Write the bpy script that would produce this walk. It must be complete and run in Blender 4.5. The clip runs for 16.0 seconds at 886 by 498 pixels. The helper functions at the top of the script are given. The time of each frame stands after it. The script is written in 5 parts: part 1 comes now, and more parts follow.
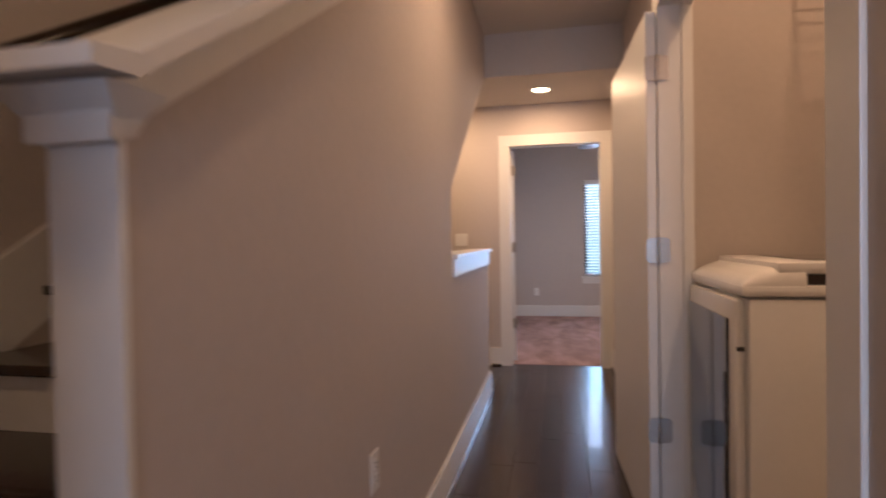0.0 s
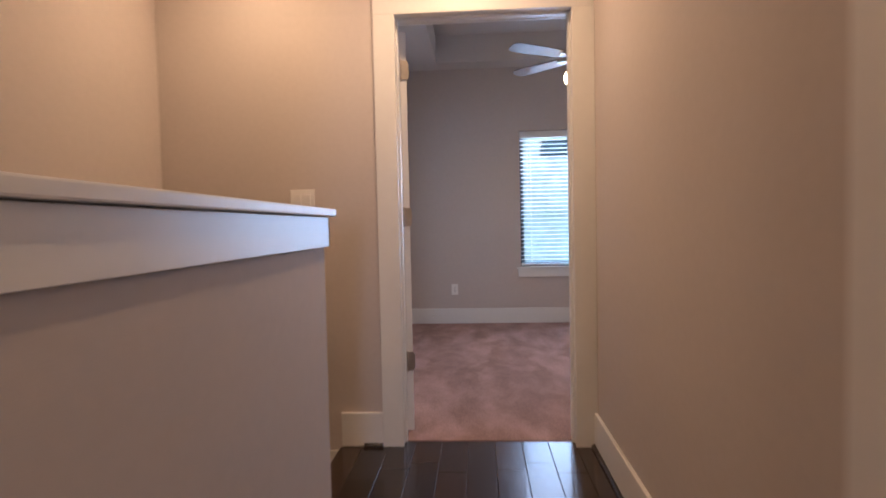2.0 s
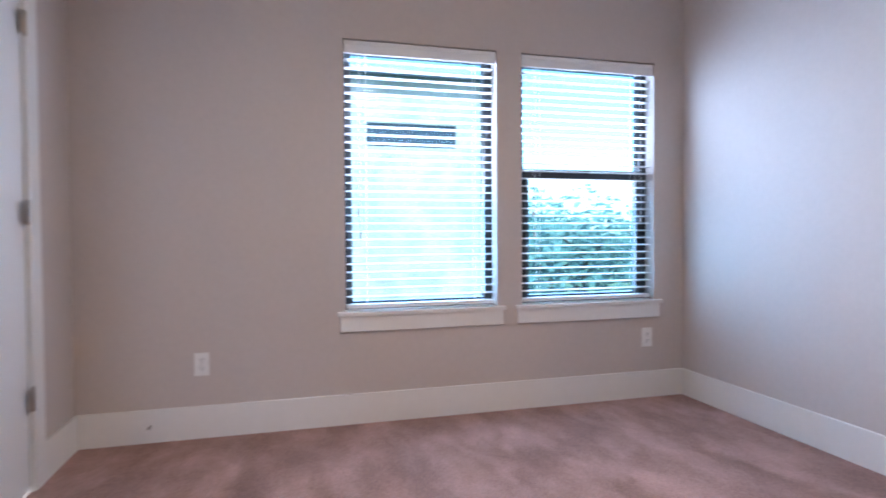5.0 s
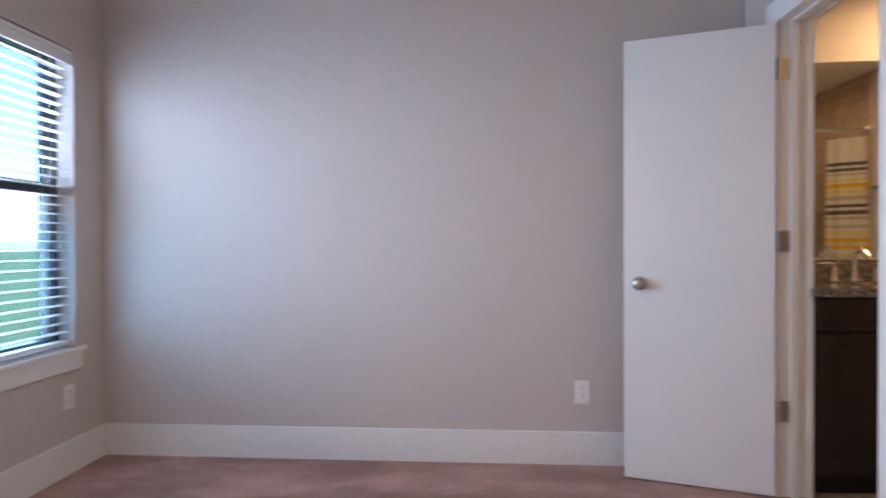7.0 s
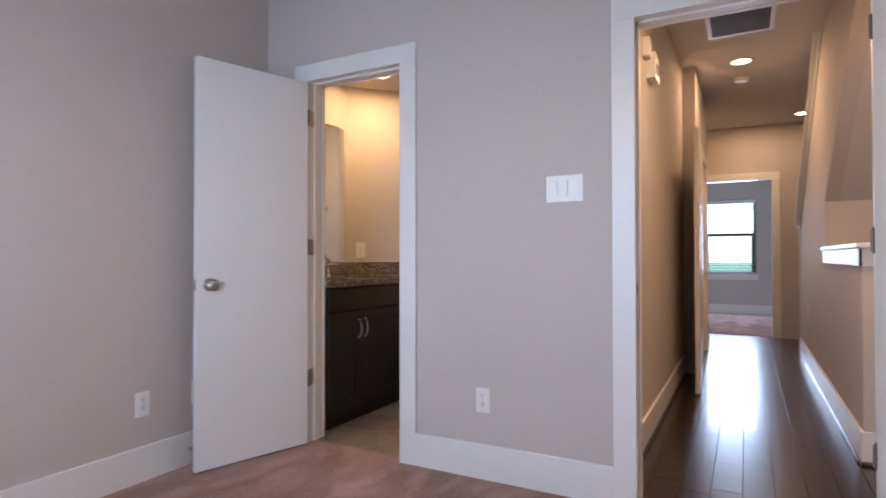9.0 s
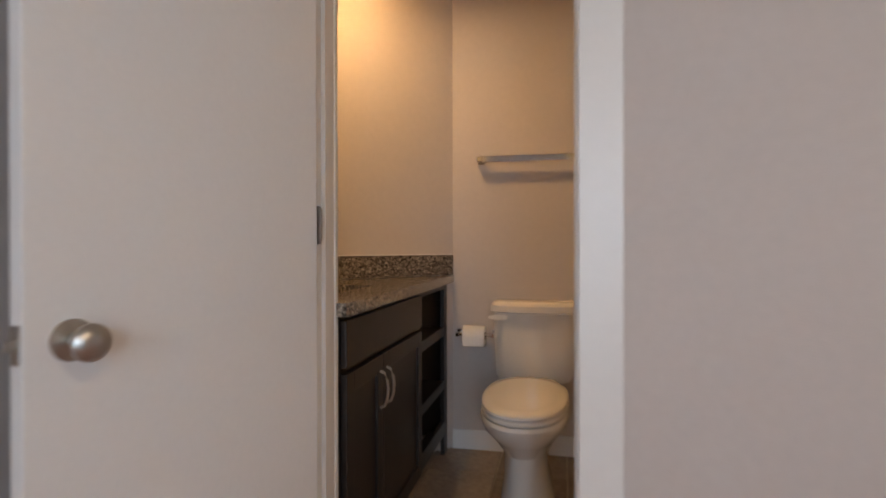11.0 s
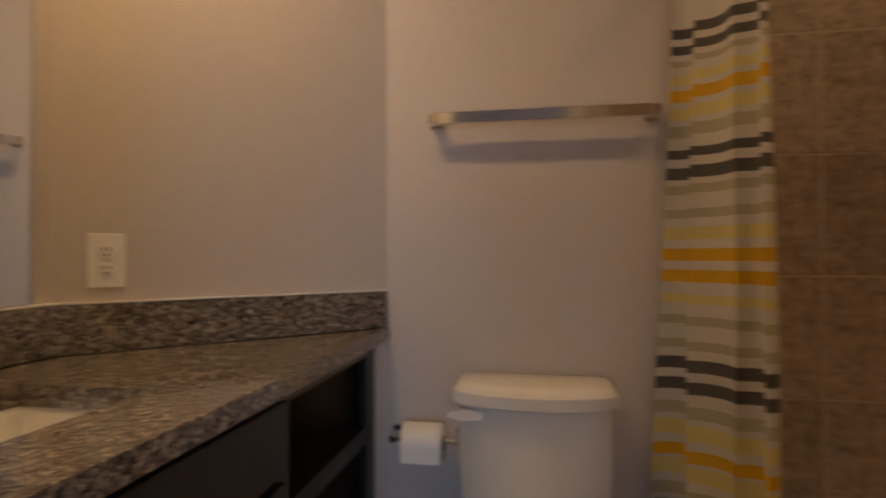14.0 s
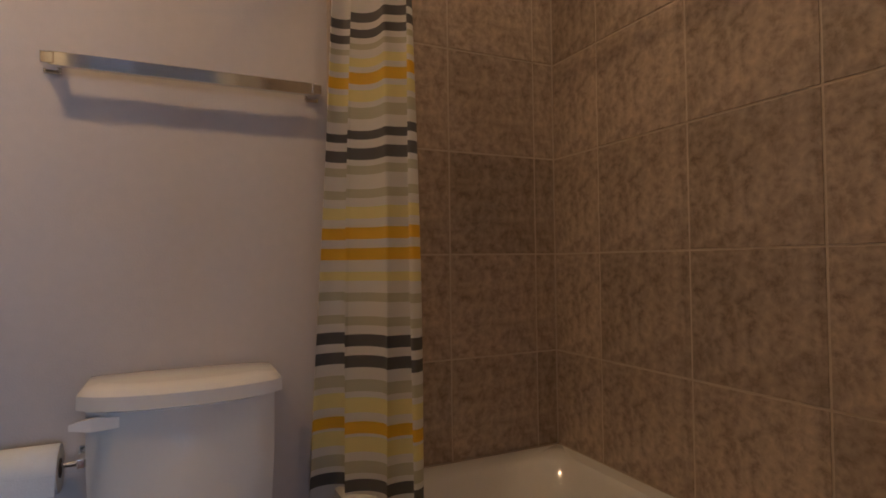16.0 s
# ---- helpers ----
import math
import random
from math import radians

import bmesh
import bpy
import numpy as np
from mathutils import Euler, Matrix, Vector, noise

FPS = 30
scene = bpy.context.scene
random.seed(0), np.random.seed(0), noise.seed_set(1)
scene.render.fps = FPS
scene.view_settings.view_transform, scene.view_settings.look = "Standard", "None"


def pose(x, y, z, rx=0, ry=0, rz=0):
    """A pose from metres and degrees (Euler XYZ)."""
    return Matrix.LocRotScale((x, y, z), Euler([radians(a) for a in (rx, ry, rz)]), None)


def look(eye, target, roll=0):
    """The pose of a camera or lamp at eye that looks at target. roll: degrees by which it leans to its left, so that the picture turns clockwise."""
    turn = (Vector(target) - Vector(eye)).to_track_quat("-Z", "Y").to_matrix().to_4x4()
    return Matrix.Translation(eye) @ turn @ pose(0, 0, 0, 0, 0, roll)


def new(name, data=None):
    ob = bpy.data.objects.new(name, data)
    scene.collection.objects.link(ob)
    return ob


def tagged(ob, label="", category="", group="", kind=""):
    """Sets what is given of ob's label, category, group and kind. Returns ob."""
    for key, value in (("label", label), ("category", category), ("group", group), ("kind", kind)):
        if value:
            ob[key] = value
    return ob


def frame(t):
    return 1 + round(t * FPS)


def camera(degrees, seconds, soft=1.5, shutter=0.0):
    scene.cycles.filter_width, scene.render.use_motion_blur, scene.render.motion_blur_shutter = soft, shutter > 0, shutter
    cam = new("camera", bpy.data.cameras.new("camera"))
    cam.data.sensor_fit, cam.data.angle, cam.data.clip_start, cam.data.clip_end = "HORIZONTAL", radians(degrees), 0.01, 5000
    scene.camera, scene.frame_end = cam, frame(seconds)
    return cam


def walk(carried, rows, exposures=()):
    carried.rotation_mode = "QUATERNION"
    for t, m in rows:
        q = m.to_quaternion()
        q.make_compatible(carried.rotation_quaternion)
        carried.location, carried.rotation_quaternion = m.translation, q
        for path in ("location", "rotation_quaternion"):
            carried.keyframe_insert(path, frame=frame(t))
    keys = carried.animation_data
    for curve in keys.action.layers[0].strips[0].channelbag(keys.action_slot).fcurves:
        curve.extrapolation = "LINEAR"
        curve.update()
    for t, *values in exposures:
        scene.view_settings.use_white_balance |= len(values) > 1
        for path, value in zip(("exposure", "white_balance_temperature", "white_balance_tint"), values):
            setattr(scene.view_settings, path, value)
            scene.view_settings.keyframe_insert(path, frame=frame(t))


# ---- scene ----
PATH = [
    (0, (0.012, -5.245, 1.19), (-0.385, -3.285, 1.155), -1),
    (0.5, (-0.001, -4.882, 1.09), (-0.098, -2.886, 1.026), -1),
    (1, (-0.045, -4.212, 1.084), (-0.136, -2.216, 1.004), -1.25),
    (1.5, (-0.048, -3.445, 1.082), (-0.156, -1.45, 0.998), -1.05),
    (2, (-0.04, -2.645, 1.052), (-0.164, -0.65, 0.97), -1.2),
    (2.5, (-0.002, -1.85, 1.08), (-0.12, 0.143, 0.99), -0.9),
    (3, (-0.012, -1.045, 1.05), (-0.102, 0.952, 0.98), -1.2),
    (3.2, (0.0, -0.83, 1.035), (-0.09, 1.167, 0.975), -1.2),
    (5.5, (0.157, 0.58, 0.995), (1.079, 2.355, 0.965), -0.3),
    (6, (-0.03, 0.79, 1.04), (1.362, 2.226, 1.008), -0.15),
    (6.5, (-0.195, 1.063, 1.045), (1.606, 1.935, 1.032), -0.15),
    (7, (-0.315, 1.4, 1.091), (1.68, 1.531, 1.074), -0.2),
    (7.5, (-0.25, 1.932, 1.075), (1.67, 1.374, 1.088), 0.6),
    (8, (-0.26, 2.28, 1.047), (1.374, 1.13, 1.077), 0.6),
    (8.5, (-0.17, 2.505, 1.05), (1.111, 0.968, 1.09), 0.3),
    (8.7, (-0.13, 2.565, 1.048), (1.013, 0.922, 1.087), 0.15),
    (10.8, (1.511, 1.595, 1.043), (1.898, -0.367, 1.037), -0.1),
    (11, (1.588, 1.381, 1.049), (2.006, -0.575, 1.04), -0.1),
    (11.5, (1.688, 0.804, 1.09), (2.28, -1.107, 1.071), -0.5),
    (12, (1.674, 0.375, 1.091), (2.499, -1.446, 1.107), -0.8),
    (12.5, (1.602, 0.146, 1.147), (2.683, -1.536, 1.133), -0.28),
    (13, (1.64, 0.056, 1.164), (2.824, -1.555, 1.138), -0.16),
    (13.5, (1.637, 0.05, 1.13), (2.699, -1.643, 1.109), -0.15),
    (14, (1.709, 0.095, 1.106), (2.049, -1.876, 1.132), -0.1),
    (14.5, (1.683, 0.102, 1.138), (1.434, -1.883, 1.136), -0.22),
    (15, (1.706, 0.083, 1.065), (1.145, -1.836, 1.102), -0.6),
    (15.5, (1.735, 0.049, 1.026), (0.94, -1.784, 1.075), -0.63),
    (16, (1.744, 0.038, 1.031), (0.887, -1.768, 1.077), -0.7),
]
cam = camera(76.5, 16.0, soft=1.7, shutter=0.4)
walk(cam, [(t, look(e, g, r)) for t, e, g, r in PATH],
     [(0.0, 1.4, 6000, 14), (0.6, 1.32, 6400, 14), (1.8, 1.3, 6000, 13), (3.0, 1.62, 5400, 12), (5.3, 1.98, 5750, 10), (7.0, 1.66, 6050, 10), (8.7, 1.6, 6150, 10),
      (10.8, 1.3, 7300, 10), (11.5, 1.15, 8000, 10), (12.0, 1.05, 8000, 10), (12.5, 0.88, 7700, 10), (13.5, 0.86, 6900, 8), (15.0, 0.92, 5700, 9), (16.0, 0.92, 5500, 10)])

# ---- world, sun, lamps ----
world = bpy.data.worlds.new("world")
scene.world = world
world.use_nodes = True
wn = world.node_tree.nodes
sky = wn.new("ShaderNodeTexSky")
sky.sky_type = "NISHITA"
sky.sun_disc = False
sky.sun_elevation, sky.sun_rotation = radians(48), radians(200)
wn["Background"].inputs[1].default_value = 0.15
world.node_tree.links.new(sky.outputs[0], wn["Background"].inputs[0])


def lamp(name, kind, m, energy, color, size=0.1, size_y=None):
    d = bpy.data.lights.new(name, kind)
    d.energy, d.color = energy, color
    if kind == "AREA":
        d.size = size
        if size_y:
            d.shape, d.size_y = "RECTANGLE", size_y
        else:
            d.shape = "DISK"
    elif kind == "SUN":
        d.angle = size
    else:
        d.shadow_soft_size = size
    ob = new(name, d)
    ob.matrix_world = m
    return ob


WARM = (1.0, 0.61, 0.33)
AMBER = (1.0, 0.60, 0.26)
DAY = (0.60, 0.73, 1.0)
lamp("sun", "SUN", look((0, 0, 20), (4, 11, 0)), 4.0, (1.0, 0.95, 0.88), radians(0.5))
# sky light through the two bedroom windows and the window of the far room
lamp("window_light", "AREA", look((0.84, 3.47, 1.33), (0.84, 0, 0.95)), 15, DAY, 0.8, 1.35)
lamp("window_light", "AREA", look((1.85, 3.47, 1.33), (1.85, 0, 0.95)), 11, DAY, 0.8, 1.35)
lamp("window_light", "AREA", look((0.28, -8.95, 1.4), (0.28, 0, 1.0)), 21, DAY, 0.8, 1.3)
# lamp added below the fan's glowing bowl to strengthen its downward light
lamp("fan_lamp", "AREA", look((0.785, 1.80, 2.036), (0.785, 1.80, 0)), 3.0, (1.0, 0.80, 0.62), 0.07)
# recessed lamps of the hall and the bathroom
lamp("can_lamp", "AREA", look((-0.1, -0.5, 2.405), (-0.1, -0.5, 0)), 4.2, WARM, 0.12)
lamp("can_lamp", "AREA", look((-1.0, -0.45, 2.405), (-1.0, -0.45, 0)), 3.2, WARM, 0.12)
lamp("can_lamp", "AREA", look((0.03, -2.95, 2.73), (0.03, -2.95, 0)), 3.7, WARM, 0.12)
# shifted off its fixture at (-0.6, -5.3) to throw more light into the laundry
lamp("can_lamp", "AREA", look((-0.05, -5.2, 2.73), (-0.05, -5.2, 0)), 3.1, WARM, 0.12)
lamp("can_lamp", "AREA", look((0.86, -3.95, 2.73), (0.86, -3.95, 0)), 4.0, WARM, 0.12)
lamp("can_lamp", "AREA", look((2.32, -0.78, 2.35), (2.32, -0.78, 0)), 3.6, AMBER, 0.12)
lamp("can_lamp", "AREA", look((0.95, -0.80, 2.35), (0.95, -0.80, 0)), 0.9, AMBER, 0.12)

# ---- materials ----
def shader(name, base, rough=0.5, metal=0.0, var=0.08, scale=6.0, fine=60.0, bump=0.0, bump_scale=200.0, coat=0.0, spec=0.5, tint=None, per_object=0.0, stretch=None):
    """A surface with a mottled colour at two scales and a fine relief."""
    m = bpy.data.materials.new(name)
    m.use_nodes = True
    nt = m.node_tree
    p = nt.nodes["Principled BSDF"]
    p.inputs["Roughness"].default_value, p.inputs["Metallic"].default_value = rough, metal
    p.inputs["Coat Weight"].default_value, p.inputs["Specular IOR Level"].default_value = coat, spec
    tc = nt.nodes.new("ShaderNodeTexCoord")
    src = tc.outputs["Object"]
    if stretch:
        mp = nt.nodes.new("ShaderNodeMapping")
        mp.inputs["Scale"].default_value = stretch
        nt.links.new(src, mp.inputs[0])
        src = mp.outputs[0]
    big, small = nt.nodes.new("ShaderNodeTexNoise"), nt.nodes.new("ShaderNodeTexNoise")
    big.inputs["Scale"].default_value, small.inputs["Scale"].default_value = scale, fine
    big.inputs["Detail"].default_value, small.inputs["Detail"].default_value = 4, 3
    nt.links.new(src, big.inputs["Vector"])
    nt.links.new(src, small.inputs["Vector"])
    add = nt.nodes.new("ShaderNodeMath")
    nt.links.new(big.outputs[0], add.inputs[0])
    nt.links.new(small.outputs[0], add.inputs[1])
    half = nt.nodes.new("ShaderNodeMath")
    half.operation = "MULTIPLY"
    half.inputs[1].default_value = 0.5
    nt.links.new(add.outputs[0], half.inputs[0])
    value = half.outputs[0]
    if per_object:
        info = nt.nodes.new("ShaderNodeObjectInfo")
        mul = nt.nodes.new("ShaderNodeMath")
        mul.operation = "MULTIPLY_ADD"
        mul.inputs[1].default_value, mul.inputs[2].default_value = per_object, -per_object / 2
        nt.links.new(info.outputs["Random"], mul.inputs[0])
        tot = nt.nodes.new("ShaderNodeMath")
        nt.links.new(value, tot.inputs[0])
        nt.links.new(mul.outputs[0], tot.inputs[1])
        value = tot.outputs[0]
    ramp = nt.nodes.new("ShaderNodeValToRGB")
    lo = tint or [c * (1 - 2.2 * var) for c in base]
    hi = [min(1, c * (1 + 2.2 * var)) for c in base]
    ramp.color_ramp.elements[0].position, ramp.color_ramp.elements[0].color = 0.25, (*lo, 1)
    ramp.color_ramp.elements[1].position, ramp.color_ramp.elements[1].color = 0.75, (*hi, 1)
    nt.links.new(value, ramp.inputs[0])
    nt.links.new(ramp.outputs[0], p.inputs["Base Color"])
    if bump:
        b, n = nt.nodes.new("ShaderNodeBump"), nt.nodes.new("ShaderNodeTexNoise")
        n.inputs["Scale"].default_value, n.inputs["Detail"].default_value = bump_scale, 3
        nt.links.new(src, n.inputs["Vector"])
        b.inputs["Strength"].default_value, b.inputs["Distance"].default_value = bump, 0.002
        nt.links.new(n.outputs[0], b.inputs["Height"])
        nt.links.new(b.outputs[0], p.inputs["Normal"])
    return m


def glow(name, color, strength):
    m = bpy.data.materials.new(name)
    m.use_nodes = True
    p = m.node_tree.nodes["Principled BSDF"]
    p.inputs["Base Color"].default_value = (0.9, 0.9, 0.88, 1)
    p.inputs["Emission Color"].default_value, p.inputs["Emission Strength"].default_value = (*color, 1), strength
    return m


PAINT = shader("wall_paint", (0.57, 0.515, 0.48), 0.72, var=0.02, scale=1.2, fine=40, bump=0.25, bump_scale=240, spec=0.2)
CEIL = shader("ceiling_paint", (0.62, 0.585, 0.55), 0.85, var=0.015, scale=1.5, fine=50, bump=0.25, bump_scale=180, spec=0.2)
TRIM = shader("trim_paint", (0.78, 0.77, 0.74), 0.35, var=0.012, scale=2, fine=30, bump=0.05, bump_scale=90)
DOOR = shader("door_paint", (0.76, 0.75, 0.73), 0.4, var=0.012, scale=2.5, fine=80, bump=0.1, bump_scale=300)
PLATE = shader("white_plastic", (0.82, 0.81, 0.78), 0.3, var=0.01)
DARK = shader("dark_slot", (0.02, 0.02, 0.02), 0.5)
WOOD = shader("dark_hardwood", (0.030, 0.016, 0.011), 0.24, var=0.28, scale=5, fine=60, bump=0.35, bump_scale=14, coat=0.25, per_object=0.5, stretch=(6, 0.7, 6))
GAP = shader("floor_joint", (0.16, 0.13, 0.11), 0.7)
CARPET = shader("carpet", (0.37, 0.24, 0.21), 0.95, var=0.19, scale=4.0, fine=120, bump=1.0, bump_scale=300, spec=0.05, stretch=(1.5, 0.8, 1))


def pile_marks(m):
    """Lighter and darker strokes where the pile was brushed one way or the other."""
    nt = m.node_tree
    p = nt.nodes["Principled BSDF"]
    old = p.inputs["Base Color"].links[0].from_socket
    tc, mp, v, r, mx = [nt.nodes.new("ShaderNode" + k) for k in ("TexCoord", "Mapping", "TexNoise", "ValToRGB", "MixRGB")]
    warp, add = nt.nodes.new("ShaderNodeTexNoise"), nt.nodes.new("ShaderNodeMixRGB")
    warp.inputs["Scale"].default_value, warp.inputs["Detail"].default_value = 5, 4
    add.inputs[0].default_value = 0.13
    mp.inputs["Scale"].default_value, mp.inputs["Rotation"].default_value = (3.1, 1.15, 1), (0, 0, 0.35)
    nt.links.new(tc.outputs["Object"], warp.inputs["Vector"])
    nt.links.new(tc.outputs["Object"], add.inputs[1])
    nt.links.new(warp.outputs["Color"], add.inputs[2])
    nt.links.new(add.outputs[0], mp.inputs[0])
    nt.links.new(mp.outputs[0], v.inputs["Vector"])
    v.inputs["Scale"].default_value, v.inputs["Detail"].default_value, v.inputs["Distortion"].default_value = 1.5, 3, 0.7
    nt.links.new(v.outputs[0], r.inputs[0])
    r.color_ramp.elements[0].color, r.color_ramp.elements[1].color = (0.88, 0.875, 0.875, 1), (1.17, 1.18, 1.20, 1)
    r.color_ramp.elements[0].position, r.color_ramp.elements[1].position = 0.40, 0.60
    mx.blend_type = "MULTIPLY"
    mx.inputs[0].default_value = 1
    nt.links.new(old, mx.inputs[1])
    nt.links.new(r.outputs[0], mx.inputs[2])
    nt.links.new(mx.outputs[0], p.inputs["Base Color"])


pile_marks(CARPET)
CHROME = shader("chrome", (0.78, 0.77, 0.75), 0.08, 1.0, var=0.02)
NICKEL = shader("satin_nickel", (0.46, 0.43, 0.39), 0.36, 1.0, var=0.05)
PORCELAIN = shader("porcelain", (0.82, 0.79, 0.74), 0.08, var=0.008, coat=0.4)
ENAMEL = shader("white_enamel", (0.80, 0.79, 0.77), 0.22, var=0.01, coat=0.3)
ESPRESSO = shader("espresso_wood", (0.011, 0.007, 0.0055), 0.42, var=0.25, scale=4, fine=50, bump=0.12, bump_scale=40, stretch=(5, 5, 0.6))
GROUT = shader("grout", (0.58, 0.48, 0.38), 0.85, var=0.06)
BATHFLOOR = shader("floor_tile", (0.27, 0.21, 0.16), 0.4, var=0.22, scale=5, fine=40, bump=0.1, bump_scale=60, per_object=0.2)
BLACK = shader("black_frame", (0.03, 0.032, 0.035), 0.4)
SLAT = shader("blind_slat", (0.80, 0.80, 0.79), 0.45, var=0.01)
PAPER = shader("tissue_paper", (0.84, 0.83, 0.80), 0.9, var=0.02, bump=0.3, bump_scale=300)
BRICKM = shader("pale_brick", (0.52, 0.46, 0.40), 0.85, var=0.2, scale=3, fine=30, per_object=0.5)
ROOF = shader("roof_shingle", (0.30, 0.30, 0.31), 0.9, var=0.2)
GRASS = shader("lawn", (0.07, 0.10, 0.04), 0.9, var=0.3, scale=2)
LEAF = shader("foliage", (0.06, 0.12, 0.10), 0.7, var=0.4, scale=8)
BARK = shader("bark", (0.10, 0.075, 0.055), 0.9, var=0.3)
BLADE = shader("fan_blade", (0.20, 0.17, 0.16), 0.35, var=0.1)
GLASSY = shader("smoked_glass", (0.015, 0.015, 0.018), 0.05, var=0.02, coat=0.6)
PANEL = shader("console_and_gap_shade", (0.06, 0.05, 0.05), 0.25, var=0.05)
BULB = glow("lit_glass", (1.0, 0.74, 0.46), 7.5)
LENS = glow("lit_lens", (1.0, 0.74, 0.44), 6.0)


def granite():
    m = shader("granite", (0.2, 0.18, 0.16), 0.14, coat=0.3)
    nt = m.node_tree
    p = nt.nodes["Principled BSDF"]
    tc = nt.nodes.new("ShaderNodeTexCoord")
    v1, v2 = nt.nodes.new("ShaderNodeTexVoronoi"), nt.nodes.new("ShaderNodeTexVoronoi")
    v1.inputs["Scale"].default_value, v2.inputs["Scale"].default_value = 120, 210
    ns = nt.nodes.new("ShaderNodeTexNoise")
    ns.inputs["Scale"].default_value, ns.inputs["Detail"].default_value = 70, 5
    warp = nt.nodes.new("ShaderNodeMixRGB")
    warp.inputs[0].default_value = 0.02
    nt.links.new(tc.outputs["Object"], warp.inputs[1])
    nt.links.new(ns.outputs[1], warp.inputs[2])
    nt.links.new(tc.outputs["Object"], ns.inputs["Vector"])
    for v in (v1, v2):
        nt.links.new(warp.outputs[0], v.inputs["Vector"])
    r1, r2 = nt.nodes.new("ShaderNodeValToRGB"), nt.nodes.new("ShaderNodeValToRGB")
    for r, cols in ((r1, ((0.03, 0.025, 0.023), (0.09, 0.075, 0.062), (0.20, 0.165, 0.13), (0.42, 0.36, 0.30), (0.13, 0.11, 0.095))),
                    (r2, ((0.014, 0.012, 0.011), (0.20, 0.17, 0.14), (0.50, 0.44, 0.37), (0.035, 0.03, 0.027), (0.17, 0.14, 0.115)))):
        r.color_ramp.interpolation = "CONSTANT"
        for i, c in enumerate(cols):
            e = r.color_ramp.elements[i] if i < 2 else r.color_ramp.elements.new(i / 5)
            e.position, e.color = i / 5, (*c, 1)
    s1, s2 = nt.nodes.new("ShaderNodeSeparateColor"), nt.nodes.new("ShaderNodeSeparateColor")
    nt.links.new(v1.outputs["Color"], s1.inputs[0])
    nt.links.new(v2.outputs["Color"], s2.inputs[0])
    nt.links.new(s1.outputs[0], r1.inputs[0])
    nt.links.new(s2.outputs[1], r2.inputs[0])
    mx = nt.nodes.new("ShaderNodeMixRGB")
    mx.inputs[0].default_value = 0.5
    nt.links.new(r1.outputs[0], mx.inputs[1])
    nt.links.new(r2.outputs[0], mx.inputs[2])
    nt.links.new(mx.outputs[0], p.inputs["Base Color"])
    return m


def stone_tile():
    m = shader("stone_tile", (0.42, 0.33, 0.26), 0.30, var=0.15, scale=6, fine=48, bump=0.16, bump_scale=45, per_object=0.22)
    nt = m.node_tree
    p = nt.nodes["Principled BSDF"]
    old = p.inputs["Base Color"].links[0].from_socket
    tc = nt.nodes.new("ShaderNodeTexCoord")
    n = nt.nodes.new("ShaderNodeTexNoise")
    n.inputs["Scale"].default_value, n.inputs["Detail"].default_value, n.inputs["Roughness"].default_value = 24, 13, 0.80
    nt.links.new(tc.outputs["Object"], n.inputs["Vector"])
    n.inputs["Distortion"].default_value = 0.25
    r = nt.nodes.new("ShaderNodeValToRGB")
    r.color_ramp.elements[0].position, r.color_ramp.elements[0].color = 0.37, (0.62, 0.585, 0.56, 1)
    r.color_ramp.elements[1].position, r.color_ramp.elements[1].color = 0.50, (0.98, 0.97, 0.96, 1)
    for at_, c_ in ((0.44, (0.82, 0.79, 0.77, 1)), (0.58, (1.08, 1.06, 1.03, 1)), (0.66, (1.22, 1.19, 1.15, 1))):
        r.color_ramp.elements.new(at_).color = c_
    nt.links.new(n.outputs[0], r.inputs[0])
    mx = nt.nodes.new("ShaderNodeMixRGB")
    mx.blend_type = "MULTIPLY"
    mx.inputs[0].default_value = 1
    nt.links.new(old, mx.inputs[1])
    nt.links.new(r.outputs[0], mx.inputs[2])
    nt.links.new(mx.outputs[0], p.inputs["Base Color"])
    return m


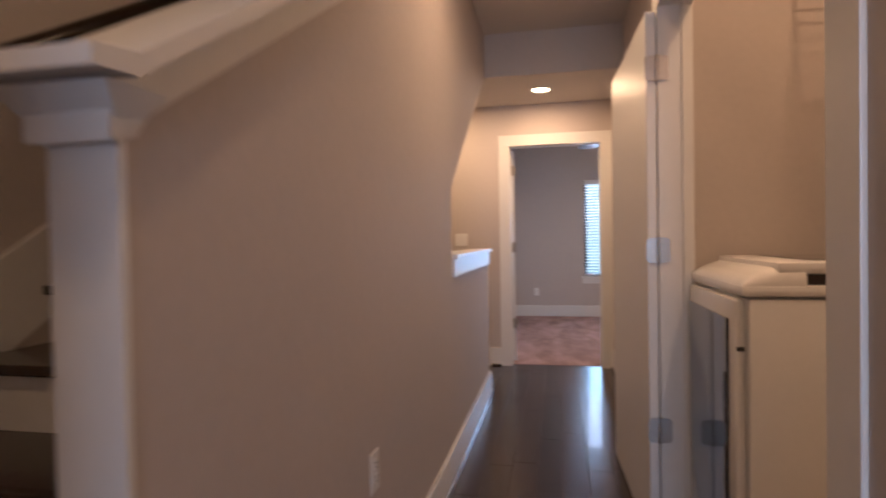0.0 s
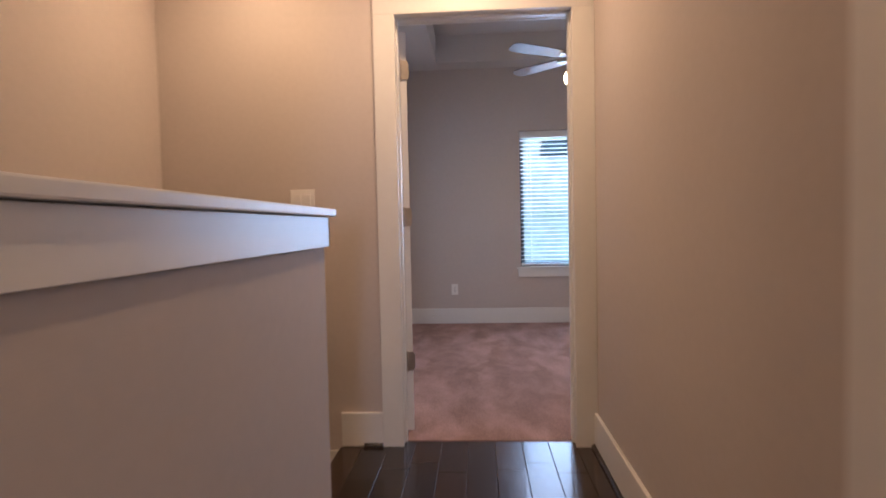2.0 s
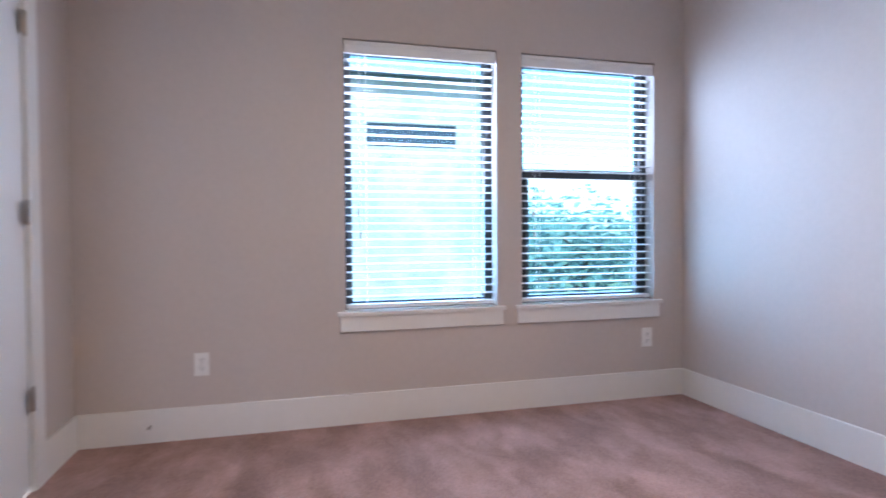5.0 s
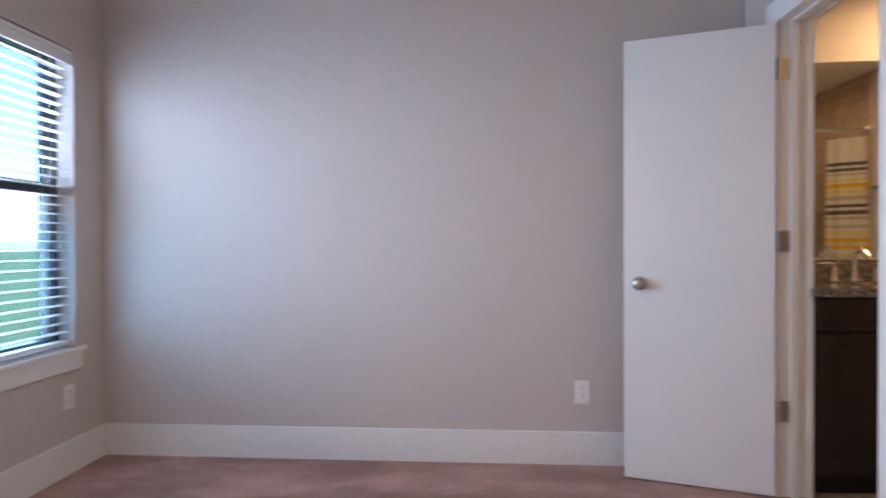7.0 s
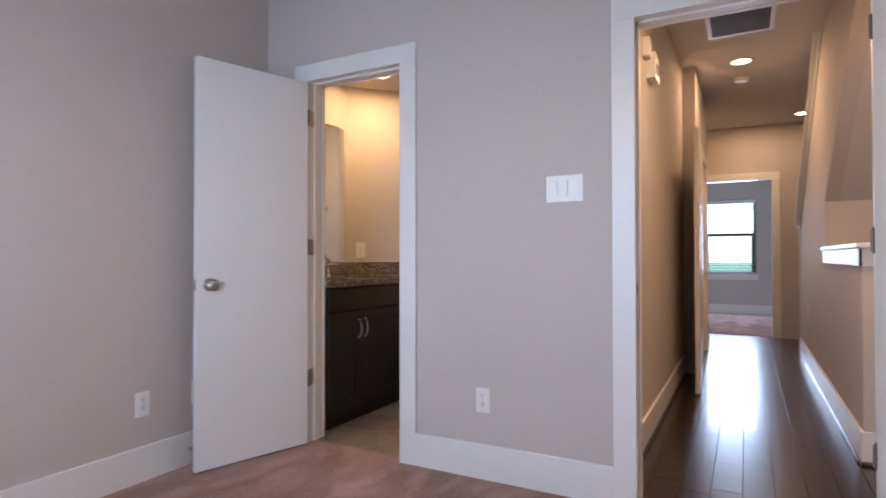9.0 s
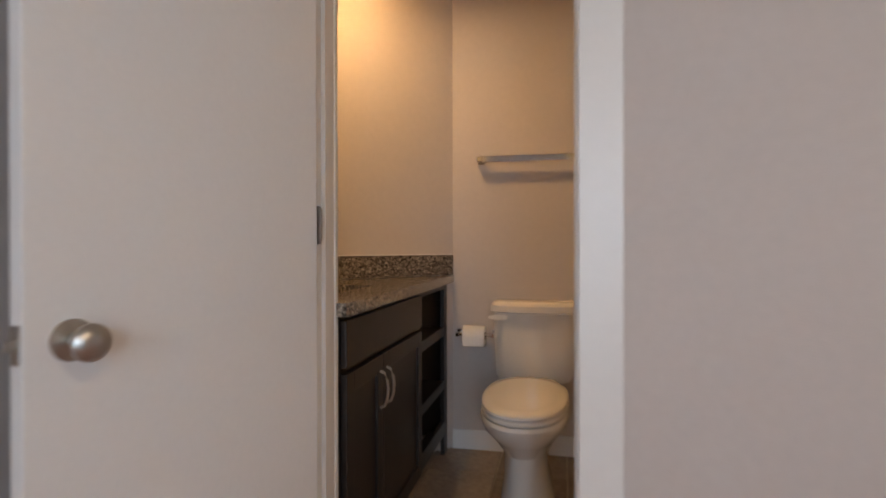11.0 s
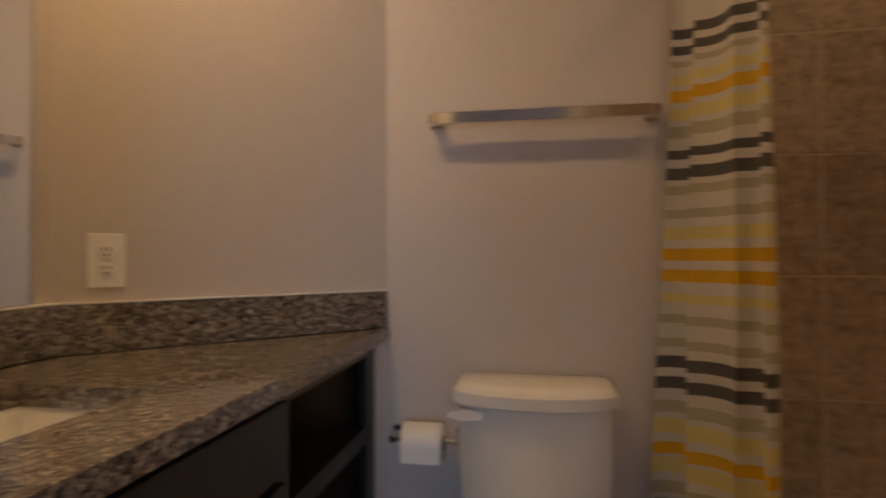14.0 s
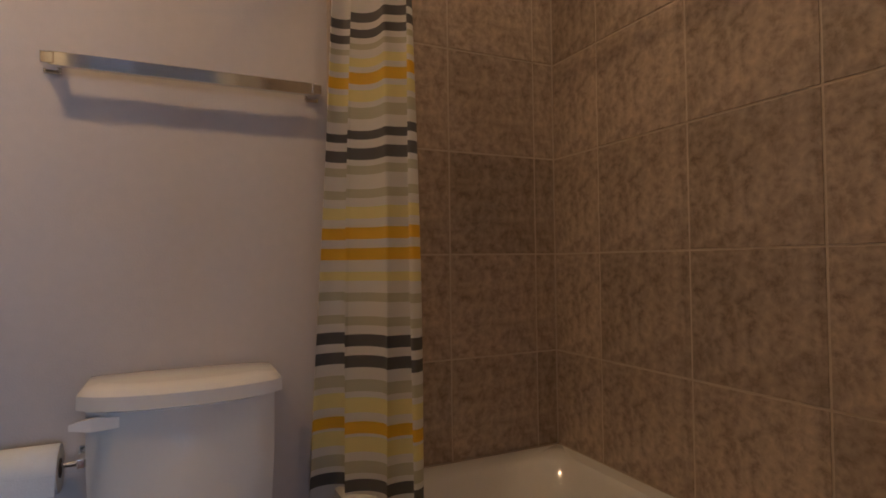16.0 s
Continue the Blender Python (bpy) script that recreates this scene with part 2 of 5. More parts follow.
def curtain_cloth():
    m = bpy.data.materials.new("striped_curtain")
    m.use_nodes = True
    nt = m.node_tree
    p = nt.nodes["Principled BSDF"]
    p.inputs["Roughness"].default_value = 0.5
    tc, sp = nt.nodes.new("ShaderNodeTexCoord"), nt.nodes.new("ShaderNodeSeparateXYZ")
    nt.links.new(tc.outputs["Object"], sp.inputs[0])
    d = nt.nodes.new("ShaderNodeMath")
    d.operation = "DIVIDE"
    d.inputs[1].default_value = 2.0
    nt.links.new(sp.outputs[2], d.inputs[0])
    W, K, Y, O, B = (0.86, 0.84, 0.80), (0.14, 0.135, 0.135), (0.88, 0.80, 0.36), (0.88, 0.56, 0.03), (0.62, 0.60, 0.46)
    lower = [(0.43, 0.462, K), (0.482, 0.512, B), (0.535, 0.572, Y), (0.585, 0.612, O), (0.640, 0.672, Y), (0.695, 0.722, B), (0.755, 0.783, K), (0.812, 0.84, K), (0.862, 0.89, B)]
    upper = [(0.925, 0.953, B), (0.977, 1.007, Y), (1.037, 1.063, O), (1.092, 1.118, O), (1.142, 1.172, Y), (1.198, 1.224, B), (1.258, 1.285, B), (1.303, 1.33, K), (1.352, 1.38, K),
             (1.412, 1.44, B), (1.455, 1.487, Y), (1.507, 1.533, O), (1.548, 1.578, Y), (1.594, 1.612, B), (1.626, 1.650, K)]
    ramps = []
    for bands in (lower, upper):
        r = nt.nodes.new("ShaderNodeValToRGB")
        r.color_ramp.interpolation = "CONSTANT"
        r.color_ramp.elements[0].color = (*W, 1)
        r.color_ramp.elements.remove(r.color_ramp.elements[1])
        for z0, z1, c in bands:
            r.color_ramp.elements.new(z0 / 2).color = (*c, 1)
            r.color_ramp.elements.new(z1 / 2).color = (*W, 1)
        nt.links.new(d.outputs[0], r.inputs[0])
        ramps.append(r)
    # the last dark stripe under the hem of the top
    last = nt.nodes.new("ShaderNodeMath")
    last.operation = "COMPARE"
    last.inputs[1].default_value, last.inputs[2].default_value = 1.688 / 2, 0.013 / 2
    nt.links.new(d.outputs[0], last.inputs[0])
    part_ = nt.nodes.new("ShaderNodeMath")
    part_.operation = "GREATER_THAN"
    part_.inputs[1].default_value = 0.45
    nt.links.new(d.outputs[0], part_.inputs[0])
    mx, mk_ = nt.nodes.new("ShaderNodeMixRGB"), nt.nodes.new("ShaderNodeMixRGB")
    nt.links.new(part_.outputs[0], mx.inputs[0])
    nt.links.new(ramps[0].outputs[0], mx.inputs[1])
    nt.links.new(ramps[1].outputs[0], mx.inputs[2])
    nt.links.new(last.outputs[0], mk_.inputs[0])
    nt.links.new(mx.outputs[0], mk_.inputs[1])
    mk_.inputs[2].default_value = (*K, 1)
    nt.links.new(mk_.outputs[0], p.inputs["Base Color"])
    # thin fabric lets light through
    tl, both = nt.nodes.new("ShaderNodeBsdfTranslucent"), nt.nodes.new("ShaderNodeMixShader")
    both.inputs[0].default_value = 0.38
    nt.links.new(mk_.outputs[0], tl.inputs[0])
    nt.links.new(p.outputs[0], both.inputs[1])
    nt.links.new(tl.outputs[0], both.inputs[2])
    nt.links.new(both.outputs[0], nt.nodes["Material Output"].inputs[0])
    n, b = nt.nodes.new("ShaderNodeTexNoise"), nt.nodes.new("ShaderNodeBump")
    n.inputs["Scale"].default_value = 350
    b.inputs["Strength"].default_value, b.inputs["Distance"].default_value = 0.12, 0.001
    nt.links.new(n.outputs[0], b.inputs["Height"])
    nt.links.new(b.outputs[0], p.inputs["Normal"])
    return m


def pane_glass():
    m = bpy.data.materials.new("window_glass")
    m.use_nodes = True
    nt = m.node_tree
    nt.nodes.remove(nt.nodes["Principled BSDF"])
    mix, tr, gl = nt.nodes.new("ShaderNodeMixShader"), nt.nodes.new("ShaderNodeBsdfTransparent"), nt.nodes.new("ShaderNodeBsdfGlossy")
    gl.inputs["Roughness"].default_value = 0.02
    tr.inputs[0].default_value = (0.74, 0.92, 1.0, 1)
    mix.inputs[0].default_value = 0.015
    nt.links.new(tr.outputs[0], mix.inputs[1])
    nt.links.new(gl.outputs[0], mix.inputs[2])
    nt.links.new(mix.outputs[0], nt.nodes["Material Output"].inputs[0])
    return m


GRANITE, TILE, CLOTH, GLASS = granite(), stone_tile(), curtain_cloth(), pane_glass()
MIRROR = shader("mirror_silver", (0.86, 0.88, 0.86), 0.015, 1.0, var=0.004)


# ---- mesh helpers ----
def bx(bm, x0, x1, y0, y1, z0, z1, b=0.0):
    v = [bm.verts.new((x, y, z)) for z in (z0, z1) for y in (y0, y1) for x in (x0, x1)]
    q = [(0, 2, 3, 1), (4, 5, 7, 6), (0, 1, 5, 4), (2, 6, 7, 3), (0, 4, 6, 2), (1, 3, 7, 5)]
    fs = [bm.faces.new([v[i] for i in f]) for f in q]
    if b:
        es = list({e for f in fs for e in f.edges})
        bmesh.ops.bevel(bm, geom=es, offset=b, segments=2, profile=0.6, affect="EDGES")
    return bm


def box(x0, x1, y0, y1, z0, z1, b=0.0):
    return bx(bmesh.new(), x0, x1, y0, y1, z0, z1, b)


def prism(pts, axis, a0, a1, bm=None):
    """A polygon in the plane across an axis, drawn out from a0 to a1."""
    bm = bm or bmesh.new()
    put = {"x": lambda p, a: (a, p[0], p[1]), "y": lambda p, a: (p[0], a, p[1]), "z": lambda p, a: (p[0], p[1], a)}[axis]
    lo, hi = [bm.verts.new(put(p, a0)) for p in pts], [bm.verts.new(put(p, a1)) for p in pts]
    n = len(pts)
    bm.faces.new(lo), bm.faces.new(hi[::-1])
    for i in range(n):
        bm.faces.new((lo[i], hi[i], hi[(i + 1) % n], lo[(i + 1) % n]))
    bmesh.ops.recalc_face_normals(bm, faces=bm.faces)
    return bm


def lathe(profile, m, seg=24, bm=None, sx=1.0, sy=1.0):
    """Rings of (radius, height) about the z axis of the pose m."""
    bm = bm or bmesh.new()
    rings = []
    for r, z in profile:
        rings.append([bm.verts.new(m @ Vector((r * sx * math.cos(2 * math.pi * i / seg), r * sy * math.sin(2 * math.pi * i / seg), z))) for i in range(seg)])
    for a, b in zip(rings, rings[1:]):
        for i in range(seg):
            bm.faces.new((a[i], a[(i + 1) % seg], b[(i + 1) % seg], b[i]))
    bm.faces.new(rings[0][::-1]), bm.faces.new(rings[-1])
    bmesh.ops.recalc_face_normals(bm, faces=bm.faces)
    return bm


def loft(rings, bm=None):
    bm = bm or bmesh.new()
    vs = [[bm.verts.new(p) for p in r] for r in rings]
    n = len(vs[0])
    for a, b in zip(vs, vs[1:]):
        for i in range(n):
            bm.faces.new((a[i], a[(i + 1) % n], b[(i + 1) % n], b[i]))
    bm.faces.new(vs[0][::-1]), bm.faces.new(vs[-1])
    bmesh.ops.recalc_face_normals(bm, faces=bm.faces)
    return bm


def tube(pts, r, seg=10, bm=None):
    """A round bar along points; r is one radius or one for each point."""
    pts = [Vector(p) for p in pts]
    rs = r if isinstance(r, (list, tuple)) else [r] * len(pts)
    rings = []
    for i, p in enumerate(pts):
        d = (pts[min(i + 1, len(pts) - 1)] - pts[max(i - 1, 0)]).normalized()
        u = d.cross(Vector((0, 0, 1)) if abs(d.z) < 0.9 else Vector((1, 0, 0))).normalized()
        w = d.cross(u)
        rings.append([p + rs[i] * (math.cos(2 * math.pi * k / seg) * u + math.sin(2 * math.pi * k / seg) * w) for k in range(seg)])
    return loft(rings, bm)


def mesh_object(name, bm, material, smooth=False):
    me = bpy.data.meshes.new(name)
    bm.to_mesh(me)
    bm.free()
    me.materials.append(material)
    if smooth:
        for p in me.polygons:
            p.use_smooth = True
        me.set_sharp_from_angle(angle=radians(40))
    return new(name, me)


def setting(name, bm, material, label="", smooth=False):
    return tagged(mesh_object(name, bm, material, smooth), label, "", "", "structure")


def thing(name, base, label, category, group=""):
    ob = new(name)
    ob.empty_display_size = 0.05
    ob.location = base
    return tagged(ob, label, category, group)


def part(name, bm, material, parent, label="", smooth=False):
    ob = mesh_object(name, bm, material, smooth)
    ob.parent = parent
    if parent.type == "EMPTY":
        ob.matrix_parent_inverse = Matrix.Translation(-parent.location)
    if label:
        tagged(ob, label)
    return ob


# ---- the plan, in metres: x east, y north, hall runs north to the bedroom door ----
HW, HE = -0.51, 0.505            # hall side faces
DL, DR, DH = -0.412, 0.408, 2.04  # bedroom door opening
BW, BE, BN, BC = -0.855, 2.49, 3.36, 2.70   # bedroom
SWX = -1.56                      # west face of the stairwell
LX, LY0, LY1 = 0.395, -4.36, -3.03   # laundry opening in its shallow bump
LB0, LB1, LE = -4.52, -2.93, 1.22    # ends of the bump, back of the closet
HS = -5.8                        # south end of the hall
HC, HL, HLY = 2.74, 2.415, -0.95  # hall ceilings and where they step
XJ, XH = 1.552, 2.175            # bathroom door opening
TX, TS, ME, BCE = 0.605, -1.495, 2.71, 2.36  # bathroom: tub wall, south wall, mirror wall, ceiling

# ---- floors ----
setting("floor", box(-1.7, 3.2, -9.2, 3.6, -0.30, -0.20), GAP, "subfloor under the rooms")
setting("floor_carpet", box(BW, BE, 0.06, BN, -0.20, 0.004), CARPET, "mauve brown cut-pile bedroom carpet with vacuum marks")
setting("floor_carpet_far", box(-1.7, 3.2, -9.0, HS - 0.06, -0.20, 0.004), CARPET, "pale carpet of the far room")
setting("floor_bath", box(TX - 0.005, 2.75, TS - 0.02, 0.06, -0.20, -0.006), GROUT, "grouted bed of the bathroom floor")
hall_floor = setting("floor_hall", bx(box(HW - 0.1, HE + 0.75, HS - 0.06, 0.06, -0.20, -0.006), SWX, HW - 0.1, HS - 0.06, -4.75, -0.20, -0.006), GAP, "dark hand-scraped hardwood hall floor")
setting("floor_laundry", box(HE + 0.006, LE, LB0 + 0.1, LY1 + 0.035, -0.005, 0.002), GROUT, "tan tile of the laundry closet")

# ---- walls ----
wb = bmesh.new()
J = 0.015  # the openings are cut wider by the jambs
bx(wb, SWX - 0.1, DL - J, 0, 0.12, -1.2, 3.0), bx(wb, DR + J, XJ - J, 0, 0.12, -0.2, 3.0), bx(wb, XH + J, 2.85, 0, 0.12, -0.2, 3.0)
bx(wb, DL - J, DR + J, 0, 0.12, DH + J, 3.0), bx(wb, XJ - J, XH + J, 0, 0.12, DH + J, 3.0)
setting("wall_south_bedroom", wb, PAINT, "greige painted wall with two door openings")
W1, W2, WZ0, WZ1 = (0.415, 1.265), (1.415, 2.285), 0.60, 2.035
nb = bmesh.new()
bx(nb, BW - 0.12, W1[0], BN, BN + 0.16, -0.2, 3.0), bx(nb, W1[1], W2[0], BN, BN + 0.16, -0.2, 3.0), bx(nb, W2[1], BE + 0.12, BN, BN + 0.16, -0.2, 3.0)
bx(nb, W1[0], W1[1], BN, BN + 0.16, -0.2, WZ0 - 0.02), bx(nb, W2[0], W2[1], BN, BN + 0.16, -0.2, WZ0 - 0.02)
bx(nb, W1[0], W1[1], BN, BN + 0.16, WZ1, 3.0), bx(nb, W2[0], W2[1], BN, BN + 0.16, WZ1, 3.0)
setting("wall_north_bedroom", nb, PAINT, "greige painted wall with two windows")
setting("wall_east_bedroom", box(BE, BE + 0.12, 0.12, BN, -0.2, 3.0), PAINT, "greige painted wall lit by the windows")
CD0, CD1 = 2.215, 2.905
cb = bmesh.new()
bx(cb, BW - 0.12, BW, 0.12, CD0 - J, -0.2, 3.0), bx(cb, BW - 0.12, BW, CD1 + J, BN, -0.2, 3.0), bx(cb, BW - 0.12, BW, CD0 - J, CD1 + J, DH + J, 3.0)
setting("wall_west_bedroom", cb, PAINT, "greige painted wall with a closet door")
eb = bmesh.new()
bx(eb, HE, HE + 0.09, LB1, 0, -0.2, 3.0), bx(eb, HE, HE + 0.12, HS, LB0, -0.2, 3.0)
bx(eb, LX, LX + 0.112, LB0, LY0 - J, -0.2, 3.0), bx(eb, LX, LX + 0.112, LY1 + J, LB1, -0.2, 3.0), bx(eb, LX, LX + 0.112, LY0 - J, LY1 + J, DH + J, 3.0)
setting("wall_east_hall", eb, PAINT, "greige painted hall wall beside the laundry closet")
# wall beside the stair: rises with the flight, cut away under the flight above the half wall
def rake(y):
    return 1.331 + 0.627 * (y + 4.65)
def under(y):
    return 1.45 + 0.655 * (y + 2.445)
pts = [(-4.645, -0.2), (-0.95, -0.2), (-0.95, 1.0), (-2.455, 1.0), (-2.445, 1.45), (HLY, under(HLY)), (HLY, 3.0), (-2.06, 3.0), (-4.645, rake(-4.645) + 0.04)]
setting("wall_stair", prism(pts, "x", HW - 0.09, HW), PAINT, "greige stair wall with a low half wall at the stair head")
soff = [(-2.445, 1.45), (HLY, under(HLY)), (HLY, under(HLY) + 0.08), (-2.445, 1.53)]
setting("ceiling_stair_soffit", prism(soff, "x", SWX, HW - 0.09), CEIL, "sloped plaster underside of the stair")
setting("wall_stair_back", box(SWX, HW - 0.09, -2.56, -2.445, -1.2, 1.53), PAINT, "plain wall closing the stairwell")
setting("wall_stairwell_west", box(SWX - 0.1, SWX, HS - 0.1, 0, -1.2, 4.2), PAINT, "greige stairwell wall")
fb = bmesh.new()
bx(fb, SWX, -0.29 - J, HS - 0.12, HS, -0.2, 3.0), bx(fb, 0.49 + J, 1.7, HS - 0.12, HS, -0.2, 3.0), bx(fb, -0.29 - J, 0.49 + J, HS - 0.12, HS, DH + J, 3.0)
setting("wall_south_hall", fb, PAINT, "greige wall with a door opening to the far room")
setting("wall_laundry", bx(bx(box(LE, LE + 0.1, LB0, LB1, -0.2, 3.0), LX + 0.112, LE, LY1 + 0.035, LB1 - 0.002, -0.2, 3.0), LX + 0.112, LE, LB0, LB0 + 0.1, -0.2, 3.0), PAINT, "painted walls of the laundry closet")
bb = bmesh.new()
bx(bb, HE + 0.09, ME + 0.12, TS - 0.10, TS, -0.2, 3.0), bx(bb, ME, ME + 0.12, TS, 0, -0.2, 3.0)
setting("wall_bath", bb, PAINT, "warm greige bathroom walls")
CX, CY = ME, -0.92
ang = [(CX, CY), (2.15, TS), (CX, TS)]
setting("wall_bath_angled", prism(ang, "z", -0.2, 2.5), PAINT, "short angled bathroom wall behind the worktop")
rb = bmesh.new()
bx(rb, -1.7, -1.6, -9.2, HS - 0.12, -0.2, 2.8), bx(rb, 3.1, 3.2, -9.2, HS - 0.12, -0.2, 2.8)
bx(rb, -1.6, -0.15, -9.1, -9.0, -0.2, 2.8), bx(rb, 0.70, 3.1, -9.1, -9.0, -0.2, 2.8), bx(rb, -0.15, 0.70, -9.1, -9.0, -0.2, 0.72), bx(rb, -0.15, 0.70, -9.1, -9.0, 2.08, 2.8)
setting("wall_far_room", rb, PAINT, "greige walls of the far room")

# ---- ceilings ----
setting("ceiling_bedroom", bx(bx(bx(box(BW, BE, 0.12, 0.50, BC, 2.97), BW, BE, 3.10, BN, BC, 2.97), BW, -0.43, 0.50, 3.10, BC, 2.97), 2.07, BE, 0.50, 3.10, BC, 2.97), CEIL, "white dropped border of the tray ceiling")
setting("ceiling_tray", box(BW, BE, 0.12, BN, 2.97, 3.05), CEIL, "raised tray ceiling of the bedroom")
setting("ceiling_hall_low", box(SWX, HE, HLY, 0, HL, 3.0), CEIL, "lowered hall ceiling by the bedroom door")
setting("ceiling_hall", bx(box(HW - 0.11, 1.62, HS, HLY, HC, 3.0), SWX, HW - 0.11, HS, -4.2, HC, 3.0), CEIL, "white hall ceiling")
setting("ceiling_stair", box(SWX - 0.1, HW, -4.2, 0, 4.1, 4.2), CEIL, "high ceiling above the stair")
setting("wall_stair_upper", bx(bx(box(HW - 0.11, HW, -4.2, 0, 3.0, 4.1), SWX, HW, -4.3, -4.2, 3.0, 4.1), SWX, HW, 0.0, 0.1, 3.0, 4.1), PAINT, "upper stair wall")
setting("ceiling_bath", box(HE + 0.09, ME + 0.12, TS, 0, BCE, 2.5), CEIL, "low bathroom ceiling")
setting("ceiling_far_room", box(-1.7, 3.2, -9.2, HS - 0.12, 2.74, 2.84), CEIL, "ceiling of the far room")

# ---- baseboards, casings, sills ----
def base_run(name, x0, x1, y0, y1, z0=0.0, h=0.165):
    bm = box(x0, x1, y0, y1, z0, z0 + h, 0.004)
    return setting(name, bm, TRIM, "tall white square-edged baseboard")


T = 0.016
base_run("baseboard", BW, BE, BN - T, BN)
base_run("baseboard", BE - T, BE, 0.12, BN - T)
base_run("baseboard", BW, BW + T, 0.12, CD0 - 0.09), base_run("baseboard", BW, BW + T, CD1 + 0.09, BN - T)
base_run("baseboard", DR + 0.09, XJ - 0.09, 0.12, 0.12 + T), base_run("baseboard", BW + T, DL - 0.09, 0.12, 0.12 + T)
base_run("baseboard", XH + 0.09, BE - T, 0.12, 0.12 + T)
base_run("baseboard", HE - T, HE, LB1, 0), base_run("baseboard", HE - T, HE, HS, LB0), base_run("baseboard", LX - T, LX, LB0, LY0 - 0.09)
base_run("baseboard", HW, HW + T, -4.64, -0.95), base_run("baseboard", HW - 0.11, HW + T, -0.95, -0.95 + T)
base_run("baseboard", -0.71, DL - 0.097, -T, 0), base_run("baseboard", -1.0, -0.71, -T, 0, -0.185), base_run("baseboard", -1.3, -1.0, -T, 0, -0.37)
base_run("baseboard", -1.6, 3.1, -9.0, -9.0 + T)
base_run("baseboard", 1.366, 2.15, TS, TS + 0.014, 0.0, 0.10)


def shoe(axis, a0, a1, face, out):
    """A dark quarter-round strip at the foot of a hall baseboard."""
    q = [(0, 0)] + [(0.016 * math.cos(radians(k)), 0.018 * math.sin(radians(k))) for k in range(0, 91, 18)]
    bm = prism([(face + out * u, v + 0.0008) for u, v in q], "y" if axis == "y" else "x", a0, a1)
    return setting("trim_shoe", bm, WOOD, "dark stained quarter-round along the baseboard")


shoe("y", LB1, -0.002, HE - T, -1), shoe("y", HS, LB0, HE - T, -1), shoe("y", -4.64, -0.95, HW + T, 1)
shoe("x", -0.60, DL - 0.098, -T, -1), shoe("x", HW - 0.09, HW + T, -0.95 + T, 1)


def casing(name, axis, a0, a1, face, out, h=DH, w=0.09, t=0.018):
    """Three flat boards round an opening, on the wall face; out: the side it stands proud to."""
    f0, f1 = sorted((face, face + out * t))
    bm = bmesh.new()
    for lo, hi, z0, z1 in ((a0 - w, a0 + 0.004, 0.0, h - 0.004), (a1 - 0.004, a1 + w, 0.0, h - 0.004), (a0 - w, a1 + w, h - 0.004, h + w)):
        if axis == "x":
            bx(bm, lo, hi, f0, f1, z0, z1, 0.003)
        else:
            bx(bm, f0, f1, lo, hi, z0, z1, 0.003)
    return setting(name, bm, TRIM, "flat white painted door casing")


def jambs(name, axis, a0, a1, f0, f1, h=DH, t=0.018, stop=None):
    bm = bmesh.new()
    for lo, hi, z0, z1 in ((a0, a0 + t, 0, h), (a1 - t, a1, 0, h), (a0 + t, a1 - t, h - t, h)):
        bx(bm, lo, hi, f0, f1, z0, z1) if axis == "x" else bx(bm, f0, f1, lo, hi, z0, z1)
    if stop is not None:
        s0, s1 = stop, stop + 0.035
        for lo, hi, z0, z1 in ((a0 + t, a0 + t + 0.011, 0, h - t), (a1 - t - 0.011, a1 - t, 0, h - t), (a0 + t + 0.011, a1 - t - 0.011, h - t - 0.011, h - t)):
            bx(bm, lo, hi, s0, s1, z0, z1, 0.002) if axis == "x" else bx(bm, s0, s1, lo, hi, z0, z1, 0.002)
    return setting(name, bm, TRIM, "white painted door jamb with a stop")


casing("trim_door_hall", "x", DL, DR, 0.0, -1, w=0.097), casing("trim_door_bedroom", "x", DL, DR, 0.12, 1)
jambs("trim_jamb_bedroom", "x", DL - 0.018, DR + 0.018, -0.004, 0.124, DH + 0.018, stop=0.045)
casing("trim_bath_door", "x", XJ, XH, 0.12, 1), casing("trim_bath_door_inner", "x", XJ, XH, 0.0, -1, w=0.07)
jambs("trim_jamb_bath", "x", XJ - 0.018, XH + 0.018, -0.004, 0.124, DH + 0.018, stop=0.045)
casing("trim_closet_door", "y", CD0, CD1, BW, 1), jambs("trim_jamb_closet", "y", CD0 - 0.018, CD1 + 0.018, BW - 0.124, BW + 0.004, DH + 0.018)
casing("trim_laundry", "y", LY0, LY1, LX, -1, t=0.010), jambs("trim_jamb_laundry", "y", LY0 - 0.018, LY1 + 0.018, LX - 0.004, LX + 0.116, DH + 0.018, stop=LX + 0.075)
casing("trim_far_door", "x", -0.29, 0.49, HS, 1), jambs("trim_jamb_far", "x", -0.308, 0.508, HS - 0.124, HS + 0.004, DH + 0.018)

# half wall cap and apron, raking cap of the stair wall, pilaster at the stair foot
cap = bmesh.new()
bx(cap, HW - 0.135, HW + 0.030, -2.45, -0.905, 1.088, 1.112, 0.004)
setting("trim_half_wall_cap", cap, TRIM, "white painted cap of the half wall")
ap = bmesh.new()
bx(ap, HW, HW + 0.014, -2.455, -0.936, 0.995, 1.086, 0.002), bx(ap, HW - 0.11, HW + 0.014, -0.95, -0.936, 0.995, 1.086, 0.002)
bx(ap, HW - 0.108, HW - 0.002, -2.45, -0.952, 1.0, 1.087)
setting("trim_half_wall_apron", ap, TRIM, "white apron board under the half wall cap")
y0, y1 = -4.68, -2.45
rk = prism([(y0, rake(y0)), (y1, rake(y1)), (y1, rake(y1) + 0.072), (y0, rake(y0) + 0.072)], "x", HW - 0.105, HW + 0.016)
setting("trim_stair_rake", rk, TRIM, "white raking board along the stair wall")
